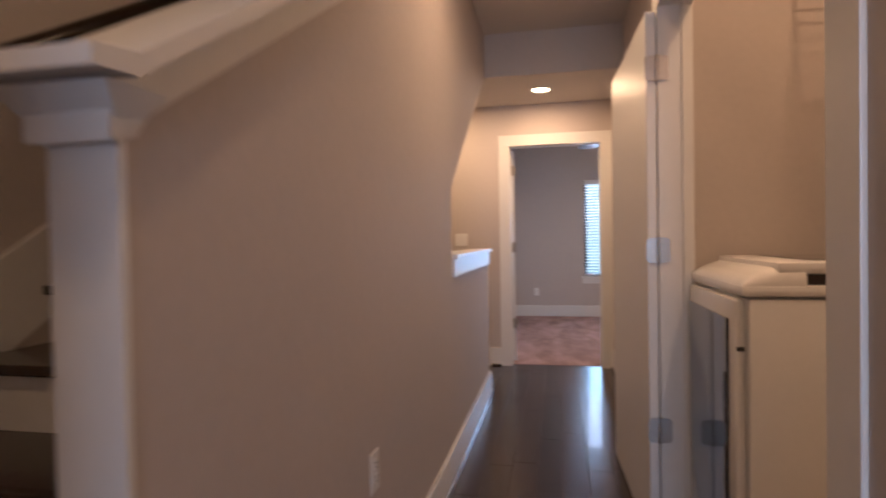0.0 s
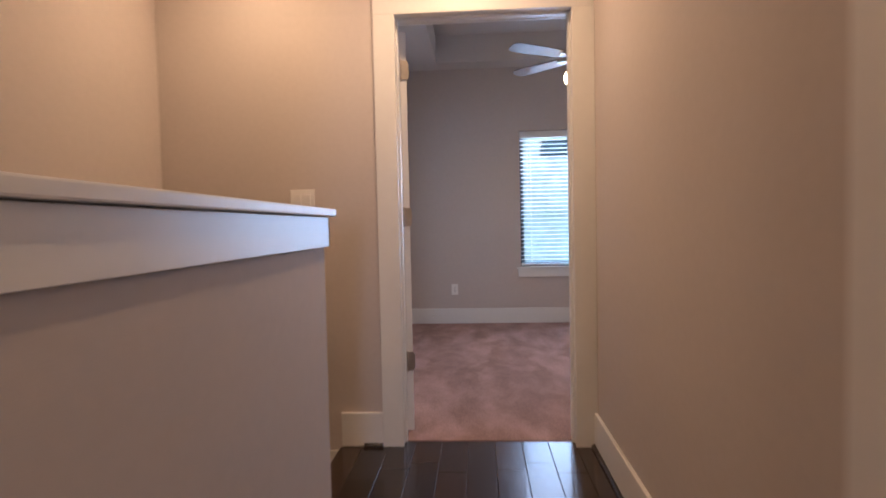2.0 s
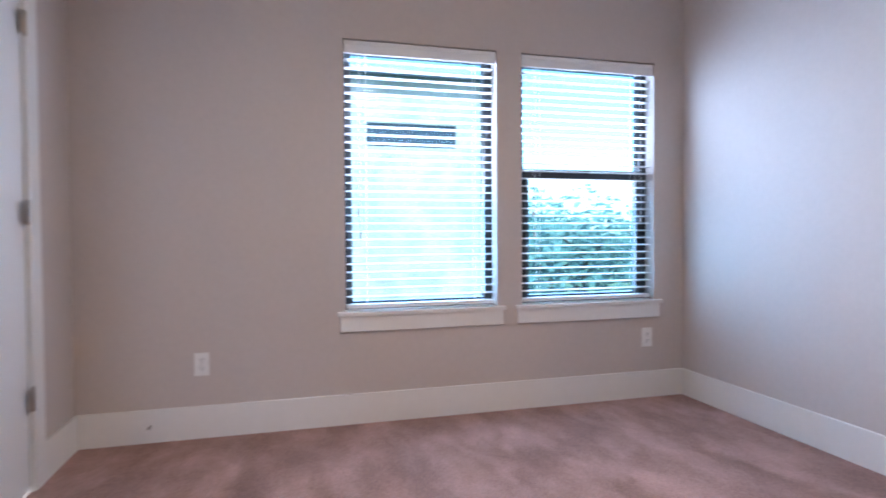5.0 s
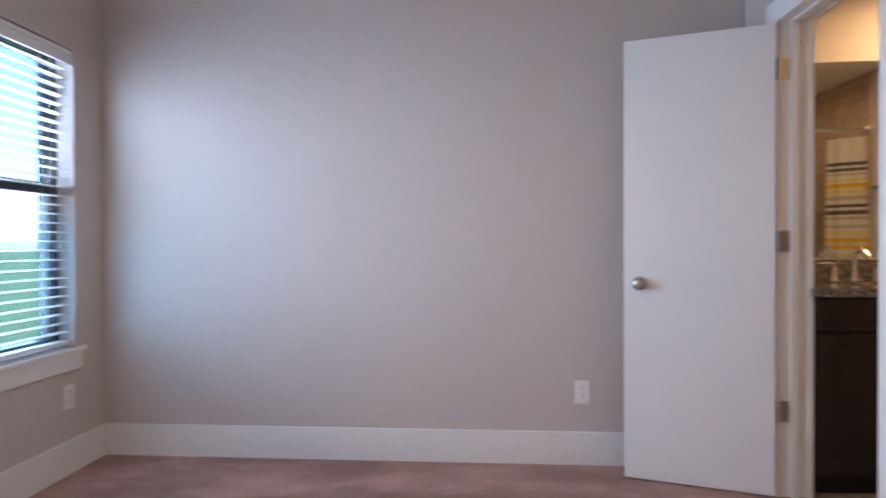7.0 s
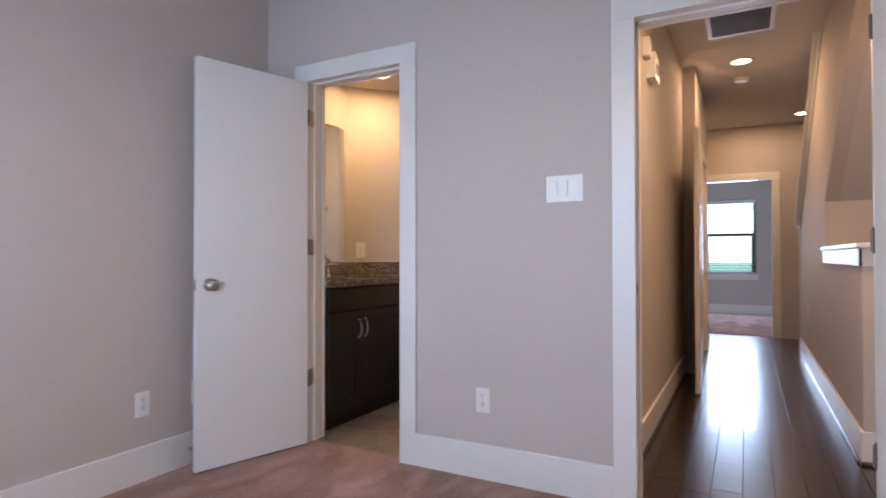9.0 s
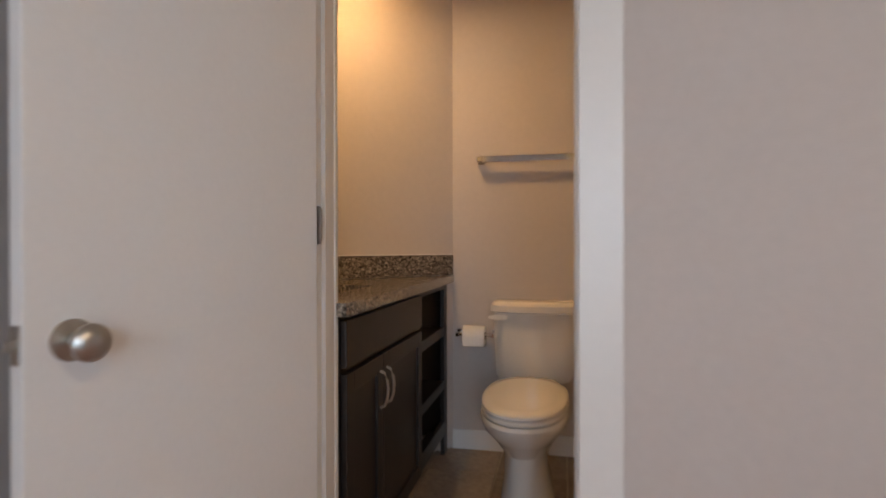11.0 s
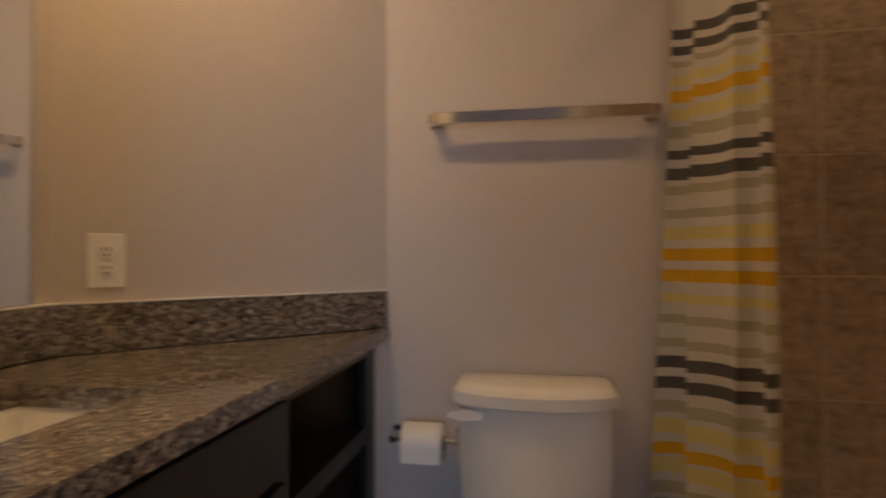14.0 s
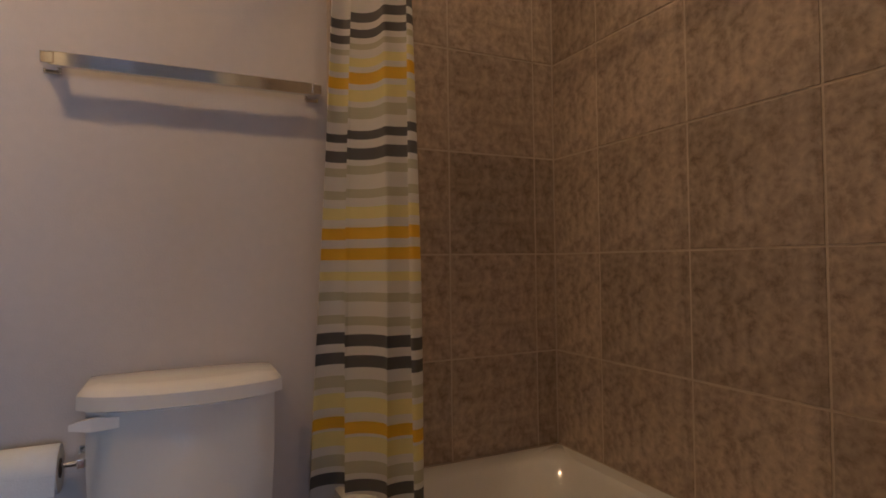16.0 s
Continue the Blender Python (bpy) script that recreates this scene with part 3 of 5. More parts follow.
rc = prism([(y0 - 0.06, rake(y0) + 0.068), (y0 + 0.01, rake(y0) + 0.073), (y1, rake(y1) + 0.072), (y1, rake(y1) + 0.100), (y0 + 0.01, rake(y0) + 0.101), (y0 - 0.06, rake(y0) + 0.092)], "x", HW - 0.145, HW + 0.05)
setting("trim_stair_cap", rc, TRIM, "white raking cap of the stair wall")
setting("trim_stair_post", box(HW - 0.096, HW + 0.006, -4.658, -4.642, -0.01, rake(-4.65) - 0.005, 0.003), TRIM, "white pilaster closing the foot of the stair wall")
bk = loft([[(HW - 0.100, -4.662, 1.312), (HW + 0.010, -4.662, 1.312), (HW + 0.010, -4.63, 1.325), (HW - 0.100, -4.63, 1.325)],
           [(HW - 0.104, -4.668, 1.335), (HW + 0.014, -4.668, 1.335), (HW + 0.014, -4.62, 1.345), (HW - 0.104, -4.62, 1.345)],
           [(HW - 0.132, -4.705, 1.377), (HW + 0.034, -4.705, 1.377), (HW + 0.030, -4.60, 1.380), (HW - 0.132, -4.60, 1.380)]])
setting("trim_stair_bracket", bk, TRIM, "white flared block under the raking cap")

# ---- stairs ----
stairs = thing("staircase", (-1.06, -5.18, 0), "staircase with dark treads and white risers beside the hall", "staircase")
for i in range(9):
    ys, zs = -5.18 + 0.284 * i, 0.178 * (i + 1)
    part("tread", box(SWX + 0.01, HW - 0.106, ys - 0.03, ys + 0.284, zs - 0.03, zs, 0.006), WOOD, stairs)
    part("riser", box(SWX + 0.01, HW - 0.106, ys - 0.002, ys + 0.014, zs - 0.178, zs - 0.031), TRIM, stairs)
sk = prism([(-5.3, 0.02), (-1.0, 2.68), (-1.0, 2.98), (-5.3, 0.30)], "x", SWX, SWX + 0.015)
setting("trim_stair_skirt", sk, TRIM, "white skirting board along the flight")
rail = thing("handrail", (-1.48, -4.0, 1.69), "dark stained wooden handrail on the stair wall", "handrail")
part("rail", tube([(-1.48, -4.7, 1.255), (-1.48, -2.6, 2.57)], 0.026), WOOD, rail, smooth=True)
for yy in (-4.4, -3.5, -2.8):
    zz = 1.255 + (yy + 4.7) * 0.626
    part("bracket", tube([(SWX + 0.001, yy, zz - 0.07), (-1.49, yy, zz - 0.06), (-1.48, yy, zz - 0.02)], 0.008), NICKEL, rail, smooth=True)
down = thing("lower_staircase", (-1.1, -0.5, 0), "dark wooden steps leading down from the hall", "staircase")
for i in range(4):
    xs, zs = -0.71 - 0.29 * i, -0.185 * (i + 1)
    if xs - 0.29 > SWX - 0.05:
        part("tread", box(max(xs - 0.29, SWX), xs, -2.44, -T, zs - 0.03, zs, 0.006), WOOD, down)
        part("riser", box(xs - 0.012, xs, -2.44, -T, zs, zs + 0.18), TRIM, down)
part("landing", box(-0.72, HW - 0.1, -0.95 + T, -T, -0.03, -0.001, 0.006), WOOD, down)

# ---- doors ----
def hinge(parent, x, y, z, a):
    """A satin butt hinge: two leaves and a knuckle."""
    m = pose(x, y, z, 0, 0, a)
    bm = bmesh.new()
    for s in (-1, 1):
        prism([(s * 0.004, -0.046), (s * 0.030, -0.046), (s * 0.036, -0.043), (s * 0.041, -0.037), (s * 0.042, -0.032), (s * 0.042, 0.032), (s * 0.041, 0.037), (s * 0.036, 0.043), (s * 0.030, 0.046), (s * 0.004, 0.046)], "y", -0.0015, 0.0015, bm)
    for sx in (-0.02, 0.02):
        for zz in (-0.03, 0.0, 0.03):
            bx(bm, sx - 0.004, sx + 0.004, -0.0022, 0.0022, zz - 0.004, zz + 0.004)
    bm.transform(m)
    h = part("hinge", bm, NICKEL, parent, "satin nickel butt hinge")
    part("knuckle", lathe([(0.006, -0.05), (0.0065, -0.045), (0.0065, 0.045), (0.006, 0.05)], m, 10), NICKEL, h, smooth=True)


def leaf_door(name, hx, hy, direction, width, label, side=1, height=2.02, thick=0.035, knob=0.91, hinges=True, group=""):
    """A flush leaf from its hinge edge along a direction (degrees from east); side: which face is nearer the wall."""
    d = thing(name, (hx, hy, 0.01), label, "door", group)
    m = pose(hx, hy, 0, 0, 0, direction)
    bm = box(0.002, width, -thick / 2, thick / 2, 0.012, height, 0.003)
    bm.transform(m)
    part("leaf", bm, DOOR, d)
    if knob:
        for s in (-1, 1):
            k = m @ pose(width - 0.065, s * thick / 2, knob, -90 * s)
            kn = part("knob", lathe([(0.032, 0.0), (0.032, 0.006), (0.014, 0.011), (0.011, 0.03), (0.02, 0.036), (0.028, 0.046), (0.028, 0.056), (0.02, 0.065), (0.006, 0.068)], k, 24), NICKEL, d, "satin nickel round knob", True)
        lt = box(width - 0.001, width + 0.002, -0.012, 0.012, knob - 0.028, knob + 0.028)
        bx(lt, width + 0.001, width + 0.012, -0.006, 0.006, knob - 0.008, knob + 0.008, 0.002)
        lt.transform(m)
        part("latch", lt, NICKEL, d)
    if hinges:
        for z in (0.37, 1.10, 1.83):
            hinge(d, *(m @ Vector((-0.004, side * thick * 0.45, z)))[:], direction + 90)
    return d


leaf_door("bedroom_door", -0.395, 0.171, 113, 0.79, "white flush bedroom door standing open against the wall", side=1)
BLA = math.degrees(math.atan2(0.56, 0.165))
leaf_door("bathroom_door", XH - 0.005, 0.142, BLA, 0.615, "white flush bathroom door standing open against the bedroom wall", side=-1)
ld = leaf_door("laundry_door", 0.3635, LY1 - 0.004, 92.0, 0.95, "white laundry closet door swung open along the hall wall", side=1, knob=0, hinges=False)
for z in (0.46, 1.135, 1.81):
    hinge(ld, LX - 0.0125, LY1 - 0.0075, z, 0)
# hinge plates let into the jambs of the open doors
for x, y in ((DL + 0.0015, 0.102), (XH - 0.0015, 0.102)):
    for z in (0.37, 1.10, 1.83):
        plate = bx(box(x - 0.0012, x + 0.0012, y - 0.019, y + 0.019, z - 0.045, z + 0.045, 0.001), x - 0.0022, x + 0.0022, y - 0.012, y - 0.005, z - 0.030, z - 0.023)
        bx(plate, x - 0.0022, x + 0.0022, y - 0.004, y + 0.003, z - 0.004, z + 0.003), bx(plate, x - 0.0022, x + 0.0022, y - 0.012, y - 0.005, z + 0.023, z + 0.030)
        setting("trim_hinge_plate", plate, NICKEL, "satin nickel hinge plate screwed to the jamb")
cd = leaf_door("closet_door", BW - 0.022, CD1 - 0.003, -90, CD1 - CD0 - 0.008, "closed white flush closet door with a nickel knob", side=1, hinges=False)
for z in (0.37, 1.10, 1.83):
    hinge(cd, BW + 0.012, CD1 - 0.001, z, 90)
# strike plates
for n, x, y, z in (("strike", DR - 0.0005, 0.085, 0.91), ("strike", XJ + 0.0005, 0.085, 0.91)):
    s = -1 if x == DR - 0.0005 else 1
    ob = thing("strike_plate", (x, y, z), "satin nickel strike plate let into the door jamb", "hardware")
    part("plate", box(min(x, x + s * 0.002), max(x, x + s * 0.002), y - 0.014, y + 0.02, z - 0.03, z + 0.03), NICKEL, ob)
    part("slot", box(min(x, x + s * 0.0028), max(x, x + s * 0.0028), y - 0.006, y + 0.006, z - 0.012, z + 0.012), DARK, ob)

# ---- switches and outlets ----
def plate(name, m, w, h, label, category, kind):
    ob = thing(name, m.translation, label, category)
    def put(bm):
        bm.transform(m)
        return bm
    part("cover", put(box(-w / 2, w / 2, -0.005, 0.0, -h / 2, h / 2, 0.0025)), PLATE, ob)
    if kind == "outlet":
        for z in (-0.02, 0.02):
            f = part("socket", put(lathe([(0.017, -0.001), (0.017, 0.0075), (0.015, 0.008)], pose(0, 0, z, 90), 20)), PLATE, ob, smooth=True)
            bm = bmesh.new()
            bx(bm, -0.0075, -0.005, -0.0095, -0.0078, z + 0.001, z + 0.009), bx(bm, 0.005, 0.0075, -0.0095, -0.0078, z + 0.001, z + 0.009), bx(bm, -0.0022, 0.0022, -0.0095, -0.0078, z - 0.010, z - 0.005)
            part("slot", put(bm), DARK, f)
        part("screw", put(lathe([(0.003, 0.004), (0.003, 0.0065)], pose(0, 0, 0, 90), 8)), NICKEL, ob)
    else:
        n = kind
        for i in range(n):
            x = (i - (n - 1) / 2) * 0.046
            fr = part("rocker_frame", put(box(x - 0.017, x + 0.017, -0.0062, -0.004, -0.034, 0.034, 0.001)), PLATE, ob)
            bm = prism([(-0.0065, -0.030), (-0.0065, 0.030), (-0.012, 0.030), (-0.0075, -0.030)], "x", x - 0.0145, x + 0.0145)
            part("rocker", put(bm), PLATE, fr)
    return ob


def facing(x, y, z, a):
    return pose(x, y, z, 0, 0, a)


plate("outlet", facing(-0.295, BN, 0.37, 0), 0.07, 0.115, "white duplex outlet above the baseboard", "outlet", "outlet")
plate("outlet", facing(2.235, BN, 0.37, 0), 0.07, 0.115, "white duplex outlet below the window", "outlet", "outlet")
plate("outlet", facing(BE, 0.90, 0.36, -90), 0.07, 0.115, "white duplex outlet on the lit wall", "outlet", "outlet")
plate("outlet", facing(BE, 0.60, 0.36, -90), 0.07, 0.115, "white cable outlet behind the open door", "outlet", "outlet")
plate("outlet", facing(1.10, 0.12, 0.37, 180), 0.07, 0.115, "white duplex outlet between the two doors", "outlet", "outlet")
plate("outlet", facing(BW, 1.56, 0.37, 90), 0.07, 0.115, "white duplex outlet beside the closet door", "outlet", "outlet")
plate("outlet", facing(BW, 1.68, 0.37, 90), 0.07, 0.115, "white cable outlet beside the closet door", "outlet", 1)
plate("light_switch", facing(0.705, 0.12, 1.345, 180), 0.165, 0.118, "white three-gang rocker switch by the bedroom door", "light switch", 3)
plate("light_switch", facing(-0.87, 0.0, 1.18, 0), 0.118, 0.118, "white two-gang rocker switch by the stair head", "light switch", 2)
plate("outlet", facing(HW, -3.72, 0.53, 90), 0.07, 0.115, "white duplex outlet on the stair wall", "outlet", "outlet")
DX, DY = 2.15 - CX, TS - CY
DA = math.degrees(math.atan2(DY, DX))
plate("bath_outlet", facing(CX + 0.12 * DX - 0.001, CY + 0.12 * DY, 1.098, DA), 0.072, 0.118, "white ground-fault outlet above the granite backsplash", "outlet", "outlet")

# door stops
def spring_stop(x, y, z, dx, dy, label):
    ob = thing("door_stop", (x, y, z), label, "door stop")
    pts = [(x + dx * 0.06 * i / 60 + (0.006 * math.cos(i * 1.05)) * abs(dy), y + dy * 0.06 * i / 60 + (0.006 * math.cos(i * 1.05)) * abs(dx), z + 0.006 * math.sin(i * 1.05)) for i in range(61)]
    part("spring", tube(pts, 0.0013, 5), NICKEL, ob, smooth=True)
    part("tip", lathe([(0.007, 0), (0.008, 0.008), (0.006, 0.014)], look((x + dx * 0.06, y + dy * 0.06, z), (x - dx, y - dy, z)), 12), PLATE, ob, smooth=True)


spring_stop(-0.53, BN - T, 0.085, 0, -1, "spring door stop on the baseboard under the window wall")
spring_stop(BE - T, 0.66, 0.085, -1, 0, "spring door stop on the baseboard behind the bathroom door")

# ---- windows, blinds ----
def window(name, x0, x1, z0, z1, y, hung, label):
    """A dark frame in the depth of the wall, with panes, and a white stool and apron inside."""
    w = tagged(new(name), label, "window", "", "structure")
    w.location = (x0, y, z0)
    fr = bmesh.new()
    f, d0, d1 = 0.045, y + 0.085, y + 0.15
    bx(fr, x0, x0 + f, d0, d1, z0, z1, 0.003), bx(fr, x1 - f, x1, d0, d1, z0, z1, 0.003), bx(fr, x0 + f, x1 - f, d0, d1, z0, z0 + f, 0.003), bx(fr, x0 + f, x1 - f, d0, d1, z1 - f, z1, 0.003)
    part("window_frame", fr, BLACK, w, "dark bronze window frame")
    if hung:
        zm = (z0 + z1) / 2 + 0.04
        sh = bmesh.new()
        bx(sh, x0 + f, x1 - f, d0 - 0.012, d0 + 0.03, zm - 0.03, zm + 0.03, 0.003)
        bx(sh, x0 + f, x0 + f + 0.03, d0 - 0.012, d0 + 0.03, z0 + f, zm - 0.03, 0.003), bx(sh, x1 - f - 0.03, x1 - f, d0 - 0.012, d0 + 0.03, z0 + f, zm - 0.03, 0.003)
        part("sash", sh, BLACK, w, "dark lower sash with its meeting rail")
        part("latch", box((x0 + x1) / 2 - 0.03, (x0 + x1) / 2 + 0.03, d0 - 0.03, d0 - 0.012, zm + 0.01, zm + 0.028, 0.003), BLACK, w)
    gl = part("pane", box(x0 + f, x1 - f, d0 + 0.034, d0 + 0.040, z0 + f, z1 - f), GLASS, w)
    gl.visible_shadow = False
    part("window_sill", box(x0 - 0.045, x1 + 0.045, y - 0.028, y + 0.085, z0 - 0.022, z0, 0.004), TRIM, w, "white painted stool")
    part("apron", box(x0 - 0.03, x1 + 0.03, y - 0.016, y, z0 - 0.105, z0 - 0.022, 0.003), TRIM, w, "white painted apron")
    return w


def blind(x0, x1, z0, z1, y, label):
    b = thing("window_blind", ((x0 + x1) / 2, y, z0), label, "blind", "window blinds")
    part("valance", bx(box(x0 + 0.004, x1 - 0.004, y + 0.004, y + 0.016, z1 - 0.075, z1 - 0.006, 0.003), x0 + 0.006, x1 - 0.006, y + 0.0, y + 0.006, z1 - 0.030, z1 - 0.012, 0.002), SLAT, b)
    part("headrail", box(x0 + 0.008, x1 - 0.008, y + 0.018, y + 0.07, z1 - 0.045, z1 - 0.006), SLAT, b)
    n = int((z1 - 0.10 - z0) / 0.0435)
    sl = bmesh.new()
    prism([(y + 0.020, -0.0015), (y + 0.044, 0.0035), (y + 0.068, -0.0008), (y + 0.068, 0.0014), (y + 0.044, 0.0059), (y + 0.020, 0.0010)], "x", x0 + 0.010, x1 - 0.010, sl)
    me = bpy.data.meshes.new("slat")
    sl.to_mesh(me), sl.free()
    me.materials.append(SLAT)
    for i in range(n):
        ob = new("slat", me)
        ob.parent = b
        ob.matrix_parent_inverse = Matrix.Translation(-b.location)
        ob.matrix_basis = Matrix.Translation((0, 0, z1 - 0.10 - 0.0435 * i))
    part("bottom_rail", box(x0 + 0.010, x1 - 0.010, y + 0.020, y + 0.068, z0 + 0.012, z0 + 0.034, 0.004), SLAT, b)
    for xx in (x0 + 0.12, x1 - 0.12):
        part("ladder_cord", bx(box(xx - 0.0008, xx + 0.0008, y + 0.0185, y + 0.0195, z0 + 0.02, z1 - 0.05), xx - 0.0008, xx + 0.0008, y + 0.0685, y + 0.0695, z0 + 0.02, z1 - 0.05), SLAT, b)
    for xx, zz in ((x0 + 0.075, 1.13), (x0 + 0.085, 1.01), (x1 - 0.085, 1.10)):
        part("pull_cord", tube([(xx, y + 0.012, zz), (xx, y + 0.012, z1 - 0.05)], 0.0009, 5), SLAT, b)
        part("tassel", lathe([(0.003, 0.012), (0.006, 0.0), (0.0065, -0.022), (0.004, -0.026)], pose(xx, y + 0.012, zz), 10), NICKEL, b, smooth=True)
    return b


window("window_1", *W1, WZ0, WZ1, BN, False, "tall fixed window with a dark frame and white stool")
window("window_2", *W2, WZ0, WZ1, BN, True, "tall single-hung window with a dark frame and white stool")
blind(*W1, WZ0, WZ1, BN, "white faux-wood blind lowered with open slats")
blind(*W2, WZ0, WZ1, BN, "white faux-wood blind lowered with open slats")
wf = window("window_3", -0.15, 0.70, 0.72, 2.08, 0.0, True, "single-hung window of the far room")
wf.matrix_world = Matrix.Translation((0.55, -9.0, 0)) @ Matrix.Rotation(math.pi, 4, "Z") @ Matrix.Translation((-0.15, 0, 0.72))
bf = blind(-0.15, 0.70, 0.72, 2.08, 0.0, "white blind of the far room with open slats")
bf.matrix_world = Matrix.Translation((0.55, -9.0, 0)) @ Matrix.Rotation(math.pi, 4, "Z") @ Matrix.Translation(bf.location)

# ---- hall ceiling fittings ----
def can_light(x, y, z):
    c = thing("recessed_light", (x, y, z), "lit round recessed light with a white trim ring", "ceiling light", "recessed lights")
    part("trim_ring", lathe([(0.092, 0.0), (0.090, -0.006), (0.076, -0.008), (0.070, 0.0), (0.070, 0.004)], pose(x, y, z - 0.001), 32), TRIM, c, smooth=True)
    part("lens", lathe([(0.069, -0.003), (0.069, -0.001)], pose(x, y, z), 32), LENS, c, "glowing frosted lens")


can_light(-0.1, -0.5, HL), can_light(-1.0, -0.45, HL), can_light(0.03, -2.95, HC), can_light(-0.6, -5.3, HC), can_light(2.32, -0.78, BCE), can_light(0.95, -0.80, BCE)
vent = thing("ceiling_vent", (0.03, -2.03, HC), "white louvred return air grille in the hall ceiling", "vent")
vf = bmesh.new()
for a in ((-0.19, 0.25, -2.27, -2.24), (-0.19, 0.25, -1.82, -1.79), (-0.19, -0.16, -2.24, -1.82), (0.22, 0.25, -2.24, -1.82)):
    bx(vf, *a, HC - 0.010, HC, 0.002)
part("frame", vf, TRIM, vent)
part("backing", box(-0.16, 0.22, -2.24, -1.82, HC - 0.002, HC - 0.0005), DARK, vent)
for i in range(16):
    part("slat", prism([(-2.235 + 0.026 * i, HC - 0.003), (-2.222 + 0.026 * i, HC - 0.010), (-2.219 + 0.026 * i, HC - 0.010), (-2.232 + 0.026 * i, HC - 0.003)], "x", -0.16, 0.22), TRIM, vent)
smoke = thing("smoke_detector", (0.03, -3.5, HC), "round white smoke detector on the hall ceiling", "smoke detector")
part("body", lathe([(0.065, 0.0), (0.065, -0.012), (0.055, -0.03), (0.02, -0.034)], pose(0.03, -3.5, HC), 28), PLATE, smoke, smooth=True)
chime = thing("door_chime", (HE, -0.95, 2.15), "white door chime boxes high on the hall wall", "door chime")
part("box", box(HE - 0.05, HE, -1.03, -0.87, 2.08, 2.23, 0.006), PLATE, chime)
part("grille", box(HE - 0.053, HE - 0.049, -1.0, -0.90, 2.11, 2.17), DARK, chime)
part("small_box", box(HE - 0.04, HE, -0.80, -0.72, 2.16, 2.27, 0.005), PLATE, chime)

# ---- laundry: dryer and wire shelf ----
dr = thing("dryer", (0.85, -3.39, 0), "white front-loading dryer with a smoked glass door and dark console", "dryer")
dy0, dy1, dx0, dx1 = -3.62, -3.05, 0.482, 1.205
part("cabinet", box(dx0 + 0.028, dx1, dy0, dy1, 0.02, 1.017, 0.016), ENAMEL, dr, smooth=True)
part("top", box(dx0 + 0.012, dx1, dy0 - 0.004, dy1 + 0.004, 1.020, 1.052, 0.012), ENAMEL, dr, smooth=True)
hump = [(dx0 + 0.013, 1.040), (dx0 + 0.018, 1.058), (dx0 + 0.040, 1.076), (dx0 + 0.075, 1.090), (dx0 + 0.11, 1.101), (dx0 + 0.17, 1.108), (dx0 + 0.17, 1.045), (dx0 + 0.03, 1.040)]
yc, hy_ = (dy0 + dy1) / 2, (dy1 - dy0) / 2
rings_ = [[(px_, yc + k * hy_, 1.05 + (pz_ - 1.05) * g_) for px_, pz_ in hump] for k, g_ in ((-1.0, 0.25), (-0.985, 0.62), (-0.95, 0.86), (-0.88, 1.0), (0.88, 1.0), (0.95, 0.86), (0.985, 0.62), (1.0, 0.25))]
part("front_ledge", loft(rings_), ENAMEL, dr, "rounded front ledge rising to the lid", True)
# solid dark core: the slot's shade under the lid is put into its colour
part("lid_gap_shade", box(dx0 + 0.12, dx1 - 0.19, dy0 + 0.03, dy1 - 0.03, 1.050, 1.086), PANEL, dr, "dark block standing in for the shade under the lid")
part("raised_lid", box(dx0 + 0.10, dx1 - 0.185, dy0 + 0.004, dy1 - 0.004, 1.080, 1.114, 0.014), ENAMEL, dr, smooth=True)
part("lid_glass", box(dx0 + 0.21, dx1 - 0.20, dy0 + 0.08, dy1 - 0.08, 1.112, 1.117, 0.002), GLASSY, dr)
fdoor = part("door", box(dx0, dx0 + 0.028, dy0 + 0.022, dy1 - 0.012, 0.16, 1.012, 0.014), ENAMEL, dr, smooth=True)
gp = [(dy0 + 0.075, 0.955), (dy1 - 0.045, 0.955), (dy1 - 0.06, 0.40), (dy1 - 0.13, 0.31), (dy0 + 0.17, 0.205), (dy0 + 0.085, 0.26)]
part("glass", prism(gp, "x", dx0 - 0.007, dx0 + 0.002), GLASSY, fdoor, "smoked glass panel")
part("door_catch", box(dx0 + 0.004, dx0 + 0.024, dy0 + 0.019, dy0 + 0.0225, 0.872, 0.884), DARK, fdoor)
con = prism([(dx1 - 0.19, 1.052), (dx1, 1.052), (dx1, 1.246), (dx1 - 0.07, 1.246), (dx1 - 0.092, 1.236)], "y", dy0 + 0.01, dy1 - 0.01)
console = part("console", con, PANEL, dr, "dark sloping control console")
part("dial", lathe([(0.045, 0.0), (0.045, 0.012), (0.034, 0.016), (0.032, 0.034), (0.026, 0.036)], Matrix.Translation((dx1 - 0.142, -3.335, 1.142)) @ Matrix.Rotation(radians(-63), 4, "Y"), 28), CHROME, console, "round chrome dial", True)
for k in range(5):
    yy = dy0 + 0.08 + 0.035 * k
    part("marking", box(dx1 - 0.148, dx1 - 0.140, yy, yy + 0.018, 1.139, 1.145), PLATE, console)
for yy in (dy0 + 0.06, dy1 - 0.06):
    for xx in (dx0 + 0.09, dx1 - 0.06):
        part("foot", lathe([(0.02, 0.003), (0.02, 0.022)], pose(xx, yy, 0), 12), DARK, dr)
shelf = thing("wire_shelf", (1.05, -3.6, 2.07), "white coated wire shelf on the closet wall", "shelf")
for i in range(26):
    part("wire", tube([(0.86, LB0 + 0.12 + 0.052 * i, 2.07), (LE - 0.005, LB0 + 0.12 + 0.052 * i, 2.07)], 0.0028, 6), PLATE, shelf)
for xx in (0.86, LE - 0.008):
    part("rod", tube([(xx, LB0 + 0.102, 2.065), (xx, LY1 + 0.03, 2.065)], 0.004, 6), PLATE, shelf)
